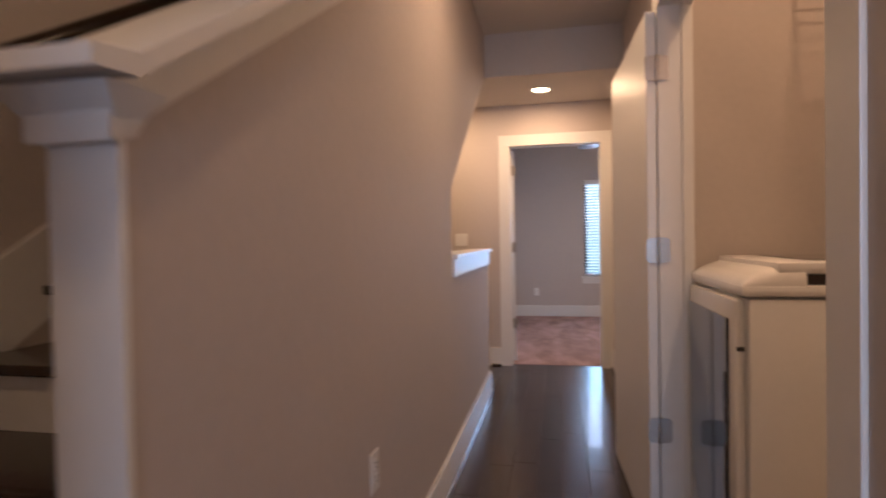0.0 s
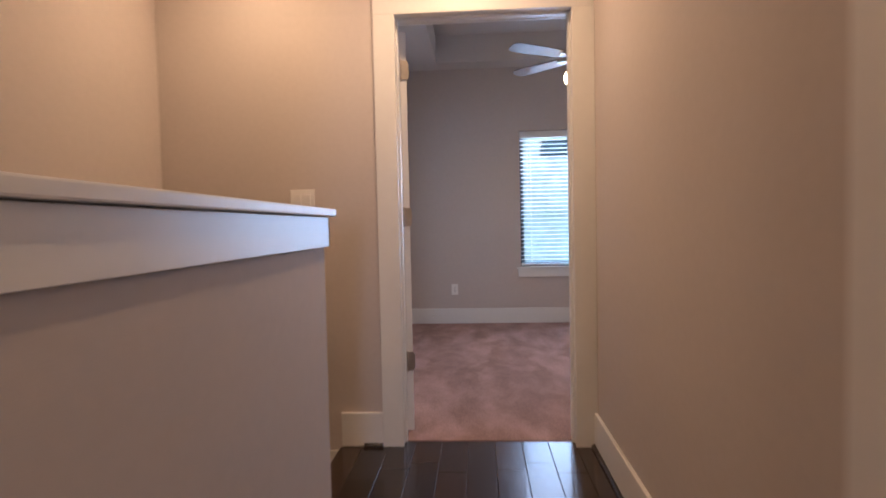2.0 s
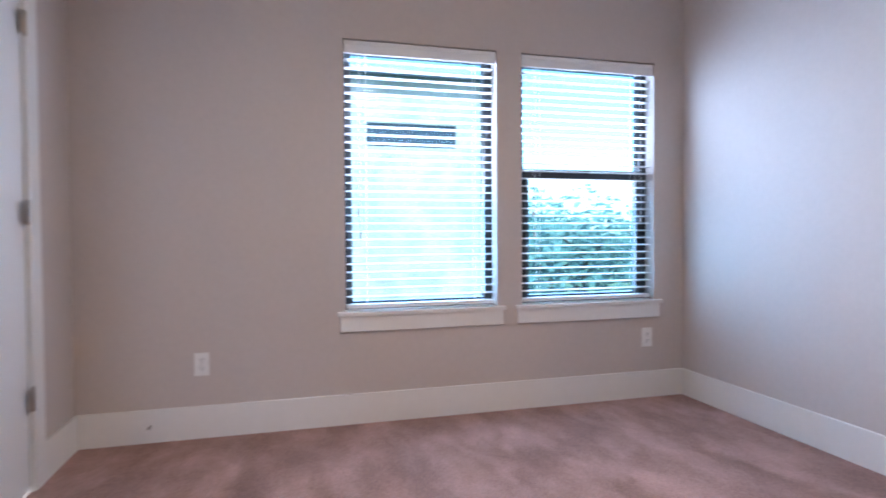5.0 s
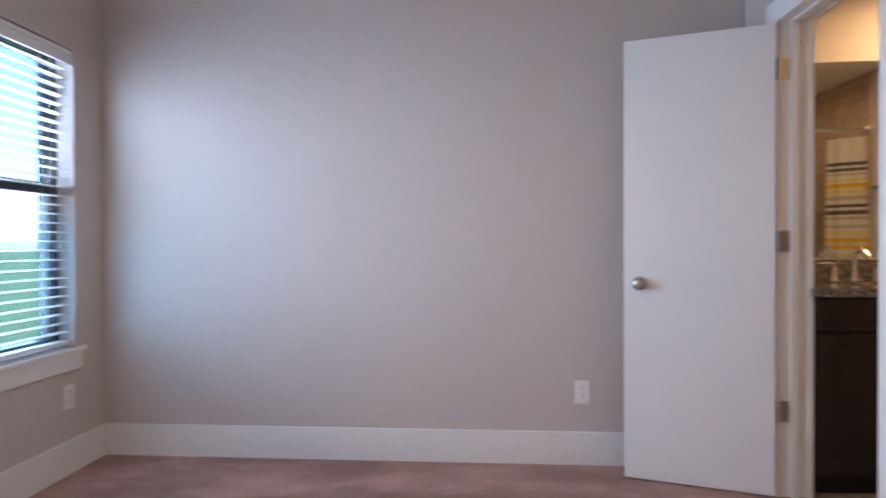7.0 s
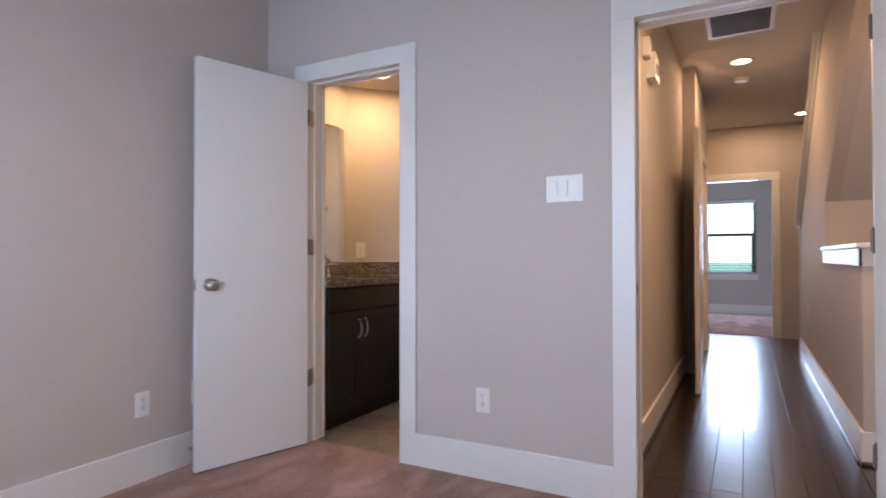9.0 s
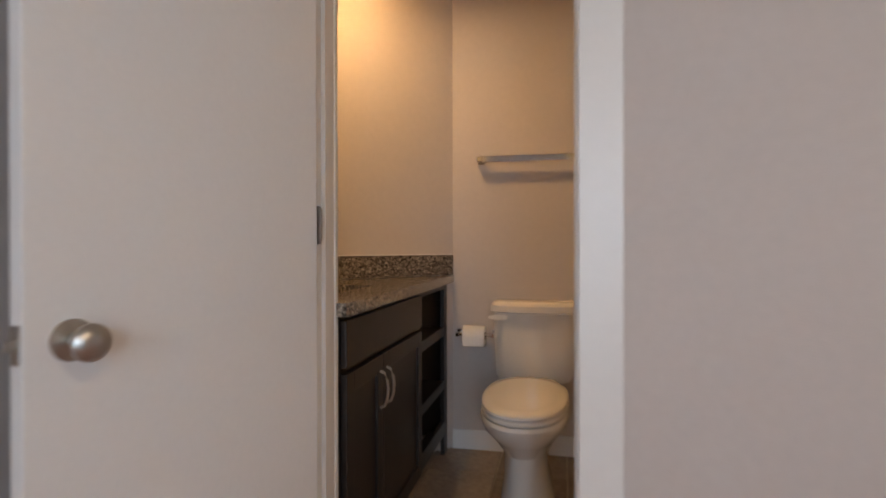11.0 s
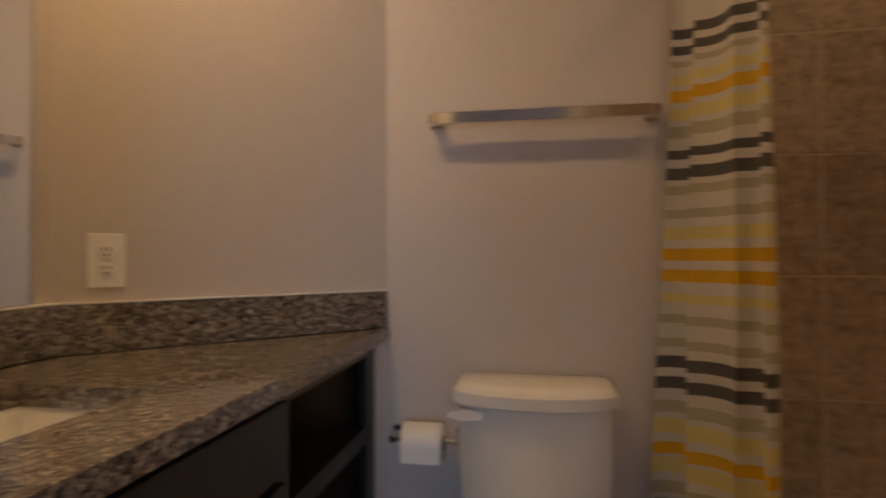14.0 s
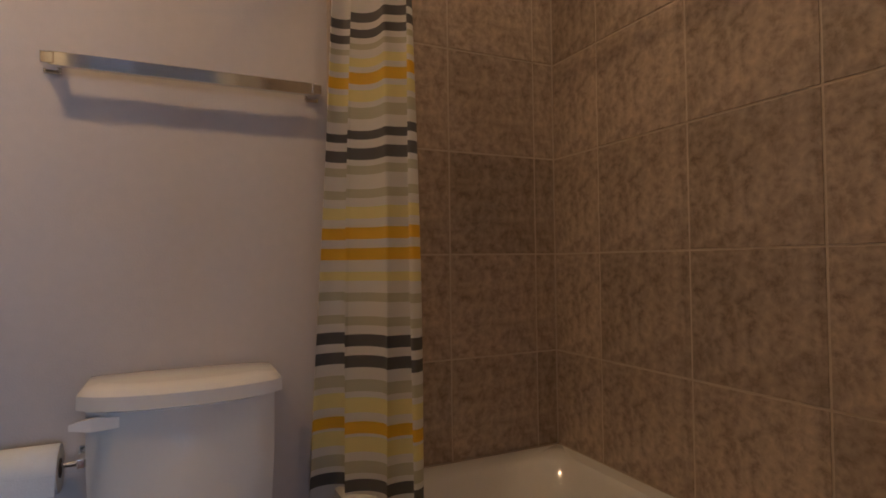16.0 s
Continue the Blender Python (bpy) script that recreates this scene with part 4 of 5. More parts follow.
for yy in (-4.0, -3.35):
    part("brace", tube([(0.87, yy, 2.06), (LE - 0.003, yy, 1.82)], 0.005, 6), PLATE, shelf)

# ---- ceiling fan ----
FX, FY = 0.785, 1.80
fan = thing("ceiling_fan", (FX, FY, 2.97), "ceiling fan with dark blades and a lit frosted bowl", "ceiling fan")
c0 = pose(FX, FY, 0)
part("canopy", lathe([(0.02, 2.90), (0.055, 2.925), (0.065, 2.97)], c0, 24), NICKEL, fan, smooth=True)
part("downrod", lathe([(0.011, 2.455), (0.011, 2.92)], c0, 12), NICKEL, fan, smooth=True)
part("motor", lathe([(0.03, 2.47), (0.085, 2.455), (0.105, 2.41), (0.105, 2.34), (0.085, 2.31), (0.05, 2.295)], c0, 32), NICKEL, fan, smooth=True)
part("fitter", lathe([(0.05, 2.295), (0.055, 2.265), (0.05, 2.25), (0.125, 2.236), (0.130, 2.212)], c0, 32), NICKEL, fan, smooth=True)
part("bowl", lathe([(0.124, 2.209), (0.136, 2.190), (0.130, 2.150), (0.104, 2.112), (0.066, 2.084), (0.036, 2.072), (0.014, 2.068)], c0, 32), BULB, fan, "glowing frosted glass bowl", True)
part("finial", lathe([(0.014, 2.069), (0.024, 2.064), (0.022, 2.056), (0.008, 2.046), (0.004, 2.042)], c0, 16), NICKEL, fan, smooth=True)
for i in range(5):
    a = 138 + 72 * i
    m = pose(FX, FY, 2.325, 0, 0, a)
    bm = prism([(0.10, -0.018), (0.20, -0.03), (0.22, 0.03), (0.10, 0.018)], "z", -0.004, 0.004)
    bm.transform(m @ pose(0, 0, 0, 9))
    arm = part("blade_iron", bm, NICKEL, fan)
    bm = prism([(0.19, -0.052), (0.42, -0.062), (0.60, -0.062), (0.645, -0.04), (0.65, 0.0), (0.645, 0.04), (0.60, 0.062), (0.42, 0.062), (0.19, 0.052)], "z", 0.004, 0.010)
    bm.transform(m @ pose(0, 0, 0, 11))
    part("blade", bm, BLADE, arm)
for dx, z in ((0.010, 1.872), (0.012, 1.738)):
    part("pull_chain", tube([(FX + dx, FY, 2.052), (FX + dx, FY, z)], 0.0012, 5), NICKEL, fan)
    part("pull_knob", lathe([(0.004, 0.02), (0.009, 0.0), (0.010, -0.022), (0.006, -0.03)], pose(FX + dx, FY, z), 12), BLADE, fan, smooth=True)

# ---- bathroom: vanity ----
VX = 2.172
van = thing("vanity_cabinet", (2.4, -0.6, 0), "espresso-stained vanity cabinet with two doors and open shelves", "cabinet")
VS, VB = -1.445, ME - 0.01
for n, *a in (("side_panel", VX, VB, -0.022, -0.004, 0.0, 0.862), ("divider", VX + 0.02, VB - 0.02, -0.895, -0.877, 0.10, 0.73), ("divider", VX + 0.02, 2.27, -0.895, -0.877, 0.7305, 0.862),
              ("toe_kick", VX + 0.06, VX + 0.075, -0.875, -0.022, 0.0, 0.10), ("toe_kick", VX + 0.06, VX + 0.075, -1.36, -0.8755, 0.0, 0.10),
              ("stile", VX, VX + 0.02, -0.045, -0.022, 0.10, 0.862), ("stile", VX, VX + 0.02, -0.895, -0.835, 0.10, 0.862), ("stile", VX, VX + 0.02, VS, -1.375, 0.0, 0.862),
              ("rail", VX, VX + 0.02, -0.835, -0.045, 0.845, 0.862), ("rail", VX, VX + 0.02, -0.835, -0.045, 0.70, 0.73), ("rail", VX, VX + 0.02, -0.835, -0.045, 0.10, 0.125),
              ("rail", VX, VX + 0.02, -1.375, -0.895, 0.835, 0.862), ("rail", VX, VX + 0.02, -1.375, -0.895, 0.10, 0.17),
              ("bottom_panel", VX + 0.02, VX + 0.08, -1.375, -0.896, 0.10, 0.118)):
    part(n, box(*a, 0.0012), ESPRESSO, van)
for z0 in (0.60, 0.33):
    edge = lambda yy: CX + DX * ((yy - CY) / DY) - 0.018
    part("shelf", prism([(VX + 0.002, -1.375), (edge(-1.375), -1.375), (edge(-0.895), -0.895), (VX + 0.002, -0.895)], "z", z0, z0 + 0.045), ESPRESSO, van)
ba, bb_ = edge(-1.43), edge(-0.90)
part("back_panel", prism([(ba, -1.43), (bb_, -0.90), (bb_ + 0.009, -0.90), (ba + 0.009, -1.43)], "z", 0.10, 0.862), ESPRESSO, van)
part("false_drawer", box(VX - 0.019, VX - 0.001, -0.850, -0.030, 0.722, 0.850, 0.003), ESPRESSO, van)


def shaker(y0, y1, hy):
    d = bmesh.new()
    z0, z1, s = 0.115, 0.705, 0.055
    bx(d, VX - 0.019, VX - 0.001, y0, y0 + s, z0, z1, 0.002), bx(d, VX - 0.019, VX - 0.001, y1 - s, y1, z0, z1, 0.002)
    bx(d, VX - 0.019, VX - 0.001, y0 + s, y1 - s, z0, z0 + s, 0.002), bx(d, VX - 0.019, VX - 0.001, y0 + s, y1 - s, z1 - s, z1, 0.002)
    bx(d, VX - 0.010, VX - 0.003, y0 + s, y1 - s, z0 + s, z1 - s)
    do = part("door", d, ESPRESSO, van, "recessed-panel door")
    part("handle", tube([(VX - 0.019, hy, 0.540), (VX - 0.033, hy, 0.546), (VX - 0.042, hy, 0.568), (VX - 0.045, hy, 0.598), (VX - 0.042, hy, 0.628), (VX - 0.033, hy, 0.650), (VX - 0.019, hy, 0.656)], 0.0048, 10), NICKEL, do, "arched satin nickel pull", True)


shaker(-0.848, -0.347, -0.377), shaker(-0.343, -0.032, -0.313)

# worktop with a cut-out for the basin
SX0, SX1, SY0, SY1 = 2.300, 2.545, -0.690, -0.258
FXE = 2.143
wt = bmesh.new()
Z0, Z1 = 0.864, 0.900
for a in ((FXE, SX0, SY0, -0.003), (SX1, ME - 0.002, SY0, -0.003), (SX0, SX1, SY1, -0.003)):
    bx(wt, *a, Z0, Z1)
prism([(FXE, SY0), (ME - 0.002, SY0), (ME - 0.002, CY - 0.004), (2.152, TS + 0.004), (FXE, TS + 0.004)], "z", Z0, Z1, wt)
bmesh.ops.remove_doubles(wt, verts=wt.verts, dist=0.0002)
worktop = setting("worktop", wt, GRANITE)
worktop["kind"] = ""
del worktop["kind"]
tagged(worktop, "speckled brown granite worktop tapering to the angled wall", "worktop")
splash = thing("backsplash", (ME, -0.5, 0.9), "granite backsplash strips along the walls", "backsplash")
part("strip", box(ME - 0.021, ME - 0.001, CY + 0.004, -0.003, 0.902, 1.006, 0.0025), GRANITE, splash)
nl = math.hypot(DX, DY)
ux, uy = DX / nl, DY / nl
nx, ny = uy, -ux
if nx > 0:
    nx, ny = -nx, -ny
p0, p1 = (CX + 0.008 * ux, CY + 0.008 * uy), (CX + (nl - 0.012) * ux, CY + (nl - 0.012) * uy)
off = lambda p, d: (p[0] + nx * d, p[1] + ny * d)
part("strip", prism([off(p0, 0.001), off(p1, 0.001), off(p1, 0.021), off(p0, 0.021)], "z", 0.902, 1.006), GRANITE, splash)
caulk = bmesh.new()
bx(caulk, ME - 0.020, ME - 0.0005, CY, -0.003, 1.0065, 1.010)
prism([off(p0, 0.0005), off(p1, 0.0005), off(p1, 0.016), off(p0, 0.016)], "z", 1.0065, 1.010, caulk)
part("caulk", caulk, TRIM, splash, "white caulk line")
# basin
basin = thing("sink_basin", ((SX0 + SX1) / 2, (SY0 + SY1) / 2, 0.75), "white rectangular undermount sink basin", "sink")
def rrect(x0, x1, y0, y1, z, r, n=5):
    out = []
    for cx, cy, a0 in ((x1 - r, y1 - r, 0), (x0 + r, y1 - r, 90), (x0 + r, y0 + r, 180), (x1 - r, y0 + r, 270)):
        out += [(cx + r * math.cos(radians(a0 + 90 * k / n)), cy + r * math.sin(radians(a0 + 90 * k / n)), z) for k in range(n + 1)]
    return out
bs = bmesh.new()
rings = [rrect(SX0 - 0.02, SX1 + 0.02, SY0 - 0.02, SY1 + 0.02, 0.863, 0.02), rrect(SX0 - 0.004, SX1 + 0.004, SY0 - 0.004, SY1 + 0.004, 0.863, 0.02), rrect(SX0 + 0.004, SX1 - 0.004, SY0 + 0.004, SY1 - 0.004, 0.855, 0.02), rrect(SX0 + 0.012, SX1 - 0.012, SY0 + 0.014, SY1 - 0.014, 0.78, 0.03), rrect(SX0 + 0.04, SX1 - 0.04, SY0 + 0.06, SY1 - 0.06, 0.752, 0.04)]
vs = [[bs.verts.new(p) for p in r] for r in rings]
for a, b in zip(vs, vs[1:]):
    for i in range(len(a)):
        bs.faces.new((a[i], a[(i + 1) % len(a)], b[(i + 1) % len(a)], b[i]))
bs.faces.new(vs[-1])
bmesh.ops.recalc_face_normals(bs, faces=bs.faces)
part("bowl", bs, PORCELAIN, basin, smooth=True)
part("drain", lathe([(0.024, 0.0), (0.022, 0.003), (0.006, 0.001)], pose((SX0 + SX1) / 2, (SY0 + SY1) / 2, 0.752), 20), CHROME, basin, smooth=True)
# faucet
fc = thing("faucet", (2.615, -0.465, 0.9), "chrome widespread faucet with two lever handles", "faucet")
FXC, FYC = 2.615, -0.465
part("spout_base", lathe([(0.027, 0.9005), (0.027, 0.906), (0.020, 0.915), (0.0155, 0.935), (0.013, 0.965), (0.0125, 0.99)], pose(FXC, FYC, 0), 24), CHROME, fc, smooth=True)
sp = [(FXC, FYC, 0.980)] + [(FXC - 0.042 + 0.042 * math.cos(radians(a)), FYC, 1.012 + 0.045 * math.sin(radians(a))) for a in range(0, 151, 15)]
sp += [(FXC - 0.095, FYC, 1.022), (FXC - 0.105, FYC, 1.005)]
part("spout", tube(sp, [0.0125] * (len(sp) - 2) + [0.0135, 0.0135], 14), CHROME, fc, smooth=True)
for yy, s in ((-0.365, 1), (-0.565, -1)):
    hb = part("handle_base", lathe([(0.025, 0.9005), (0.025, 0.906), (0.018, 0.918), (0.011, 0.945), (0.009, 0.972), (0.011, 0.985), (0.006, 0.990)], pose(FXC - 0.005, yy, 0), 24), CHROME, fc, smooth=True)
    part("lever", tube([(FXC - 0.005, yy - s * 0.006, 0.982), (FXC - 0.008, yy + s * 0.025, 0.990), (FXC - 0.012, yy + s * 0.055, 0.993), (FXC - 0.015, yy + s * 0.085, 0.989)], [0.0085, 0.0075, 0.0065, 0.0055], 10), CHROME, hb, smooth=True)
# mirror
mi = thing("wall_mirror", (ME, -0.45, 1.5), "frameless plate mirror above the vanity", "mirror")
part("glass", box(ME - 0.007, ME - 0.001, -0.862, -0.012, 1.012, 2.02), MIRROR, mi)
part("edge", bx(box(ME - 0.0075, ME - 0.001, -0.866, -0.8622, 1.012, 2.02), ME - 0.0075, ME - 0.001, -0.866, -0.012, 2.0202, 2.023), NICKEL, mi)
# ---- toilet ----
to = thing("toilet", (1.725, -1.1, 0), "white two-piece porcelain toilet with the lid down", "toilet")
TC = 1.725


def ring(cx, cy, z, hw, front, back, n=36, sq=2.3):
    """An egg-shaped ring: hw half width, front and back reach along y."""
    out = []
    for i in range(n):
        a = 2 * math.pi * i / n
        c, s = math.cos(a), math.sin(a)
        e = 2 / sq
        out.append((cx + hw * math.copysign(abs(c) ** e, c), cy + (front if s > 0 else back) * math.copysign(abs(s) ** e, s), z))
    return out


part("pedestal", loft([ring(TC + 0.01, -1.03, 0.001, 0.112, 0.26, 0.30, sq=2.6), ring(TC + 0.01, -1.03, 0.02, 0.108, 0.255, 0.30, sq=2.6), ring(TC + 0.016, -1.03, 0.12, 0.092, 0.215, 0.30), ring(TC + 0.016, -1.03, 0.22, 0.095, 0.22, 0.30), ring(TC + 0.016, -1.02, 0.29, 0.135, 0.30, 0.29), ring(TC + 0.016, -1.0, 0.345, 0.172, 0.36, 0.29), ring(TC + 0.016, -0.99, 0.385, 0.182, 0.37, 0.29), ring(TC + 0.016, -0.99, 0.398, 0.178, 0.365, 0.29)]), PORCELAIN, to, smooth=True)
part("seat", loft([ring(TC + 0.016, -0.985, 0.400, 0.170, 0.353, 0.27), ring(TC + 0.016, -0.985, 0.406, 0.176, 0.360, 0.275), ring(TC + 0.016, -0.985, 0.416, 0.176, 0.360, 0.275), ring(TC + 0.016, -0.985, 0.420, 0.171, 0.355, 0.27)]), PORCELAIN, to, smooth=True)
part("lid", loft([ring(TC + 0.016, -0.985, 0.4225, 0.170, 0.351, 0.27), ring(TC + 0.016, -0.985, 0.427, 0.175, 0.358, 0.275), ring(TC + 0.016, -0.985, 0.436, 0.174, 0.357, 0.274), ring(TC + 0.016, -0.985, 0.444, 0.162, 0.341, 0.262), ring(TC + 0.016, -0.985, 0.447, 0.13, 0.30, 0.21)]), PORCELAIN, to, smooth=True)
for s in (-0.08, 0.08):
    part("seat_hinge", box(TC + s - 0.02, TC + s + 0.02, -1.275, -1.245, 0.40, 0.432, 0.006), PORCELAIN, to, smooth=True)


def tank_ring(z, hw, y0, y1, bow):
    n, out = 14, []
    for i in range(n + 1):
        u = -1 + 2 * i / n
        out.append((TC + hw * u, y1 + bow * (1 - u * u) - 0.02 * abs(u) ** 8, z))
    return out + [(TC + hw, y0, z), (TC - hw, y0, z)]


part("tank", loft([tank_ring(0.400, 0.165, TS + 0.03, -1.335, 0.03), tank_ring(0.43, 0.182, TS + 0.02, -1.33, 0.035), tank_ring(0.60, 0.190, TS + 0.02, -1.325, 0.038), tank_ring(0.731, 0.190, TS + 0.02, -1.32, 0.04)]), PORCELAIN, to, smooth=True)
part("tank_lid", loft([tank_ring(0.732, 0.194, TS + 0.018, -1.314, 0.042), tank_ring(0.737, 0.205, TS + 0.014, -1.304, 0.045), tank_ring(0.766, 0.205, TS + 0.014, -1.304, 0.045), tank_ring(0.780, 0.194, TS + 0.022, -1.316, 0.044), tank_ring(0.785, 0.165, TS + 0.045, -1.34, 0.036)]), PORCELAIN, to, smooth=True)
lv = part("flush_lever", lathe([(0.014, 0.0), (0.014, 0.014), (0.010, 0.018)], pose(TC + 0.165, -1.318, 0.71, -90), 16), PORCELAIN, to, smooth=True)
part("lever_arm", loft([[(TC + 0.125, -1.296, 0.722), (TC + 0.125, -1.306, 0.722), (TC + 0.125, -1.306, 0.700), (TC + 0.125, -1.296, 0.700)], [(TC + 0.175, -1.292, 0.725), (TC + 0.175, -1.304, 0.725), (TC + 0.175, -1.304, 0.697), (TC + 0.175, -1.292, 0.697)], [(TC + 0.212, -1.286, 0.718), (TC + 0.212, -1.292, 0.718), (TC + 0.212, -1.292, 0.706), (TC + 0.212, -1.286, 0.706)]]), PORCELAIN, lv)
sv = thing("supply_valve", (1.93, TS, 0.16), "chrome water supply valve and hose behind the toilet", "valve")
part("valve", lathe([(0.022, 0.0), (0.022, 0.004), (0.010, 0.008), (0.010, 0.05)], pose(1.93, TS + 0.001, 0.16, -90), 14), CHROME, sv, smooth=True)
part("hose", tube([(1.93, TS + 0.05, 0.165), (1.93, TS + 0.052, 0.24), (1.90, TS + 0.07, 0.33), (1.86, TS + 0.09, 0.41)], 0.005, 8), NICKEL, sv, smooth=True)

# paper holder and roll
ph = thing("paper_holder", (2.0, TS, 0.6), "chrome toilet paper holder on the wall", "paper holder")
for xx in (2.112, 1.932):
    po = part("post", bx(box(xx - 0.014, xx + 0.014, TS + 0.001, TS + 0.012, 0.588, 0.622, 0.003), xx - 0.009, xx + 0.009, TS + 0.012, TS + 0.085, 0.593, 0.613, 0.003), CHROME, ph)
part("spindle", tube([(1.935, TS + 0.075, 0.603), (2.11, TS + 0.075, 0.603)], 0.007, 12), CHROME, ph, smooth=True)
pr = thing("paper_roll", (2.025, TS + 0.075, 0.6), "white toilet paper roll on its holder", "toilet paper")
mr = pose(2.025, TS + 0.075, 0.598, 0, 90, 0)
rl = bmesh.new()
lathe([(0.021, -0.054), (0.050, -0.055), (0.052, -0.052), (0.052, 0.052), (0.050, 0.055), (0.021, 0.054)], mr, 36, rl)
part("paper", rl, PAPER, pr, smooth=True)
part("core", lathe([(0.0205, -0.0555), (0.0205, 0.0555)], mr, 20), BARK, pr, smooth=True)
part("sheet", box(1.973, 2.077, TS + 0.1262, TS + 0.1272, 0.555, 0.60), PAPER, pr)

# towel bar
tb = thing("towel_bar", (1.69, TS, 1.5), "square chrome towel bar above the toilet", "towel bar")
for xx in (1.998, 1.412):
    part("post", bx(box(xx - 0.018, xx + 0.018, TS + 0.001, TS + 0.010, 1.469, 1.505, 0.003), xx - 0.013, xx + 0.013, TS + 0.010, TS + 0.076, 1.474, 1.500, 0.003), CHROME, tb)
part("bar", box(1.414, 1.996, TS + 0.056, TS + 0.074, 1.471, 1.502, 0.002), CHROME, tb)

# ---- tub, rod, curtain ----
tub = thing("bathtub", (1.0, -0.75, 0), "white alcove bathtub below the tiled walls", "bathtub")
tx0, tx1, ty0, ty1 = TX + 0.002, 1.36, TS + 0.012, -0.014
tr = [rrect(tx0, tx1, ty0, ty1, 0.001, 0.01), rrect(tx0, tx1, ty0, ty1, 0.405, 0.01), rrect(tx0, tx1, ty0, ty1, 0.425, 0.012), rrect(tx0 + 0.006, tx1 - 0.01, ty0 + 0.006, ty1 - 0.006, 0.432, 0.015),
      rrect(tx0 + 0.05, tx1 - 0.07, ty0 + 0.055, ty1 - 0.08, 0.428, 0.10), rrect(tx0 + 0.065, tx1 - 0.09, ty0 + 0.075, ty1 - 0.10, 0.410, 0.10), rrect(tx0 + 0.10, tx1 - 0.12, ty0 + 0.18, ty1 - 0.15, 0.12, 0.10), rrect(tx0 + 0.16, tx1 - 0.18, ty0 + 0.27, ty1 - 0.22, 0.08, 0.10)]
part("shell", loft(tr), PORCELAIN, tub, smooth=True)
rod = thing("curtain_rod", (1.33, -0.75, 1.93), "chrome shower curtain rod above the tub", "curtain rod")
part("tube", tube([(1.33, TS + 0.014, 1.93), (1.33, -0.012, 1.93)], 0.0125, 14), CHROME, rod, smooth=True)
for yy, s in ((TS + 0.0115, 1), (-0.001, -1)):
    part("flange", lathe([(0.03, 0.0), (0.028, 0.008), (0.016, 0.014)], pose(1.33, yy, 1.93, -90 * s), 18), CHROME, rod, smooth=True)
cur = thing("shower_curtain", (1.30, -1.38, 0.3), "yellow, grey and white striped shower curtain bunched at the wall", "shower curtain")
NU, NV = 110, 46
cv = []
for j in range(NV + 1):
    v = j / NV
    z = 1.885 - 1.56 * v
    spread = 0.75 + 0.35 * v
    row = []
    for i in range(NU + 1):
        u = i / NU
        cx, cy = (1.340 + 0.062 * v) * (1 - u) + (1.197 - 0.02 * v) * u, TS + 0.03 + 0.20 * u
        ph_ = (u + 0.05 * math.sin(5.0 * u + 0.6)) * 2 * math.pi * 3.5 + 0.6 * math.sin(2.2 * v + 4 * u)
        am = (0.026 + 0.012 * math.sin(7 * u + 1)) * spread * (1 - 0.15 * math.sin(5 * v + 9 * u))
        sag = 0.012 * math.cos(ph_ * 1.0) * v
        row.append((cx + am * math.sin(ph_) * 0.8, cy + 0.55 * am * math.sin(ph_ + 1.3), z + sag * 0.3 - 0.02 * v * math.sin(2.3 * u + 1)))
    cv.append(row)
cm = bmesh.new()
gv = [[cm.verts.new(p) for p in r] for r in cv]
for j in range(NV):
    for i in range(NU):
        cm.faces.new((gv[j][i], gv[j][i + 1], gv[j + 1][i + 1], gv[j + 1][i]))
bmesh.ops.recalc_face_normals(cm, faces=cm.faces)
part("cloth", cm, CLOTH, cur, smooth=True)
for i in range(7):
    u = (i + 0.5) / 7
    part("ring", tube([(1.33 + 0.018 * math.cos(a * 0.5236), TS + 0.04 + 0.19 * u, 1.92 + 0.03 * math.sin(a * 0.5236)) for a in range(13)], 0.0018, 6), CHROME, cur, smooth=True)

# ---- outside: lawn, neighbour house, trees ----
setting("ground", box(-400, 400, -400, 400, -3.3, -3.2), GRASS, "lawn reaching the horizon")
house = thing("neighbour_house", (-2, 12, -3.2), "pale brick neighbouring house with dark shingle roof", "house")
HX0, HX1, HY, EV = -7.0, 3.75, 9.2, 3.5
hw = bmesh.new()
NWX0, NWX1, NZ0, NZ1 = 1.28, 2.75, 2.42, 2.79
OV = 0.1
bx(hw, HX0, NWX0, HY, HY + 5, -3.2, EV), bx(hw, NWX1, HX1, HY, HY + 5, -3.2, EV), bx(hw, NWX0, NWX1, HY, HY + 5, -3.2, NZ0), bx(hw, NWX0, NWX1, HY, HY + 5, NZ1, EV)
part("wall", hw, BRICKM, house)
rf = loft([[(HX0 - OV, HY - OV, EV), (HX1 + OV, HY - OV, EV), (HX1 + OV, HY + 5.4, EV), (HX0 - OV, HY + 5.4, EV)], [(HX0 - OV, HY - OV, EV + 0.06), (HX1 + OV, HY - OV, EV + 0.06), (HX1 + OV, HY + 5.4, EV + 0.06), (HX0 - OV, HY + 5.4, EV + 0.06)], [(HX0 + 2.4, HY + 2.4, EV + 0.9), (HX1 - 2.4, HY + 2.4, EV + 0.9), (HX1 - 2.4, HY + 2.6, EV + 0.9), (HX0 + 2.4, HY + 2.6, EV + 0.9)]])
part("roof", rf, ROOF, house)
part("gutter", box(HX0 - OV, HX1 + OV, HY - OV - 0.07, HY - OV, EV - 0.01, EV + 0.07, 0.02), BLACK, house)
hwin = part("window", box(NWX0, NWX1, HY + 0.02, HY + 0.08, NZ0, NZ1), BLACK, house)
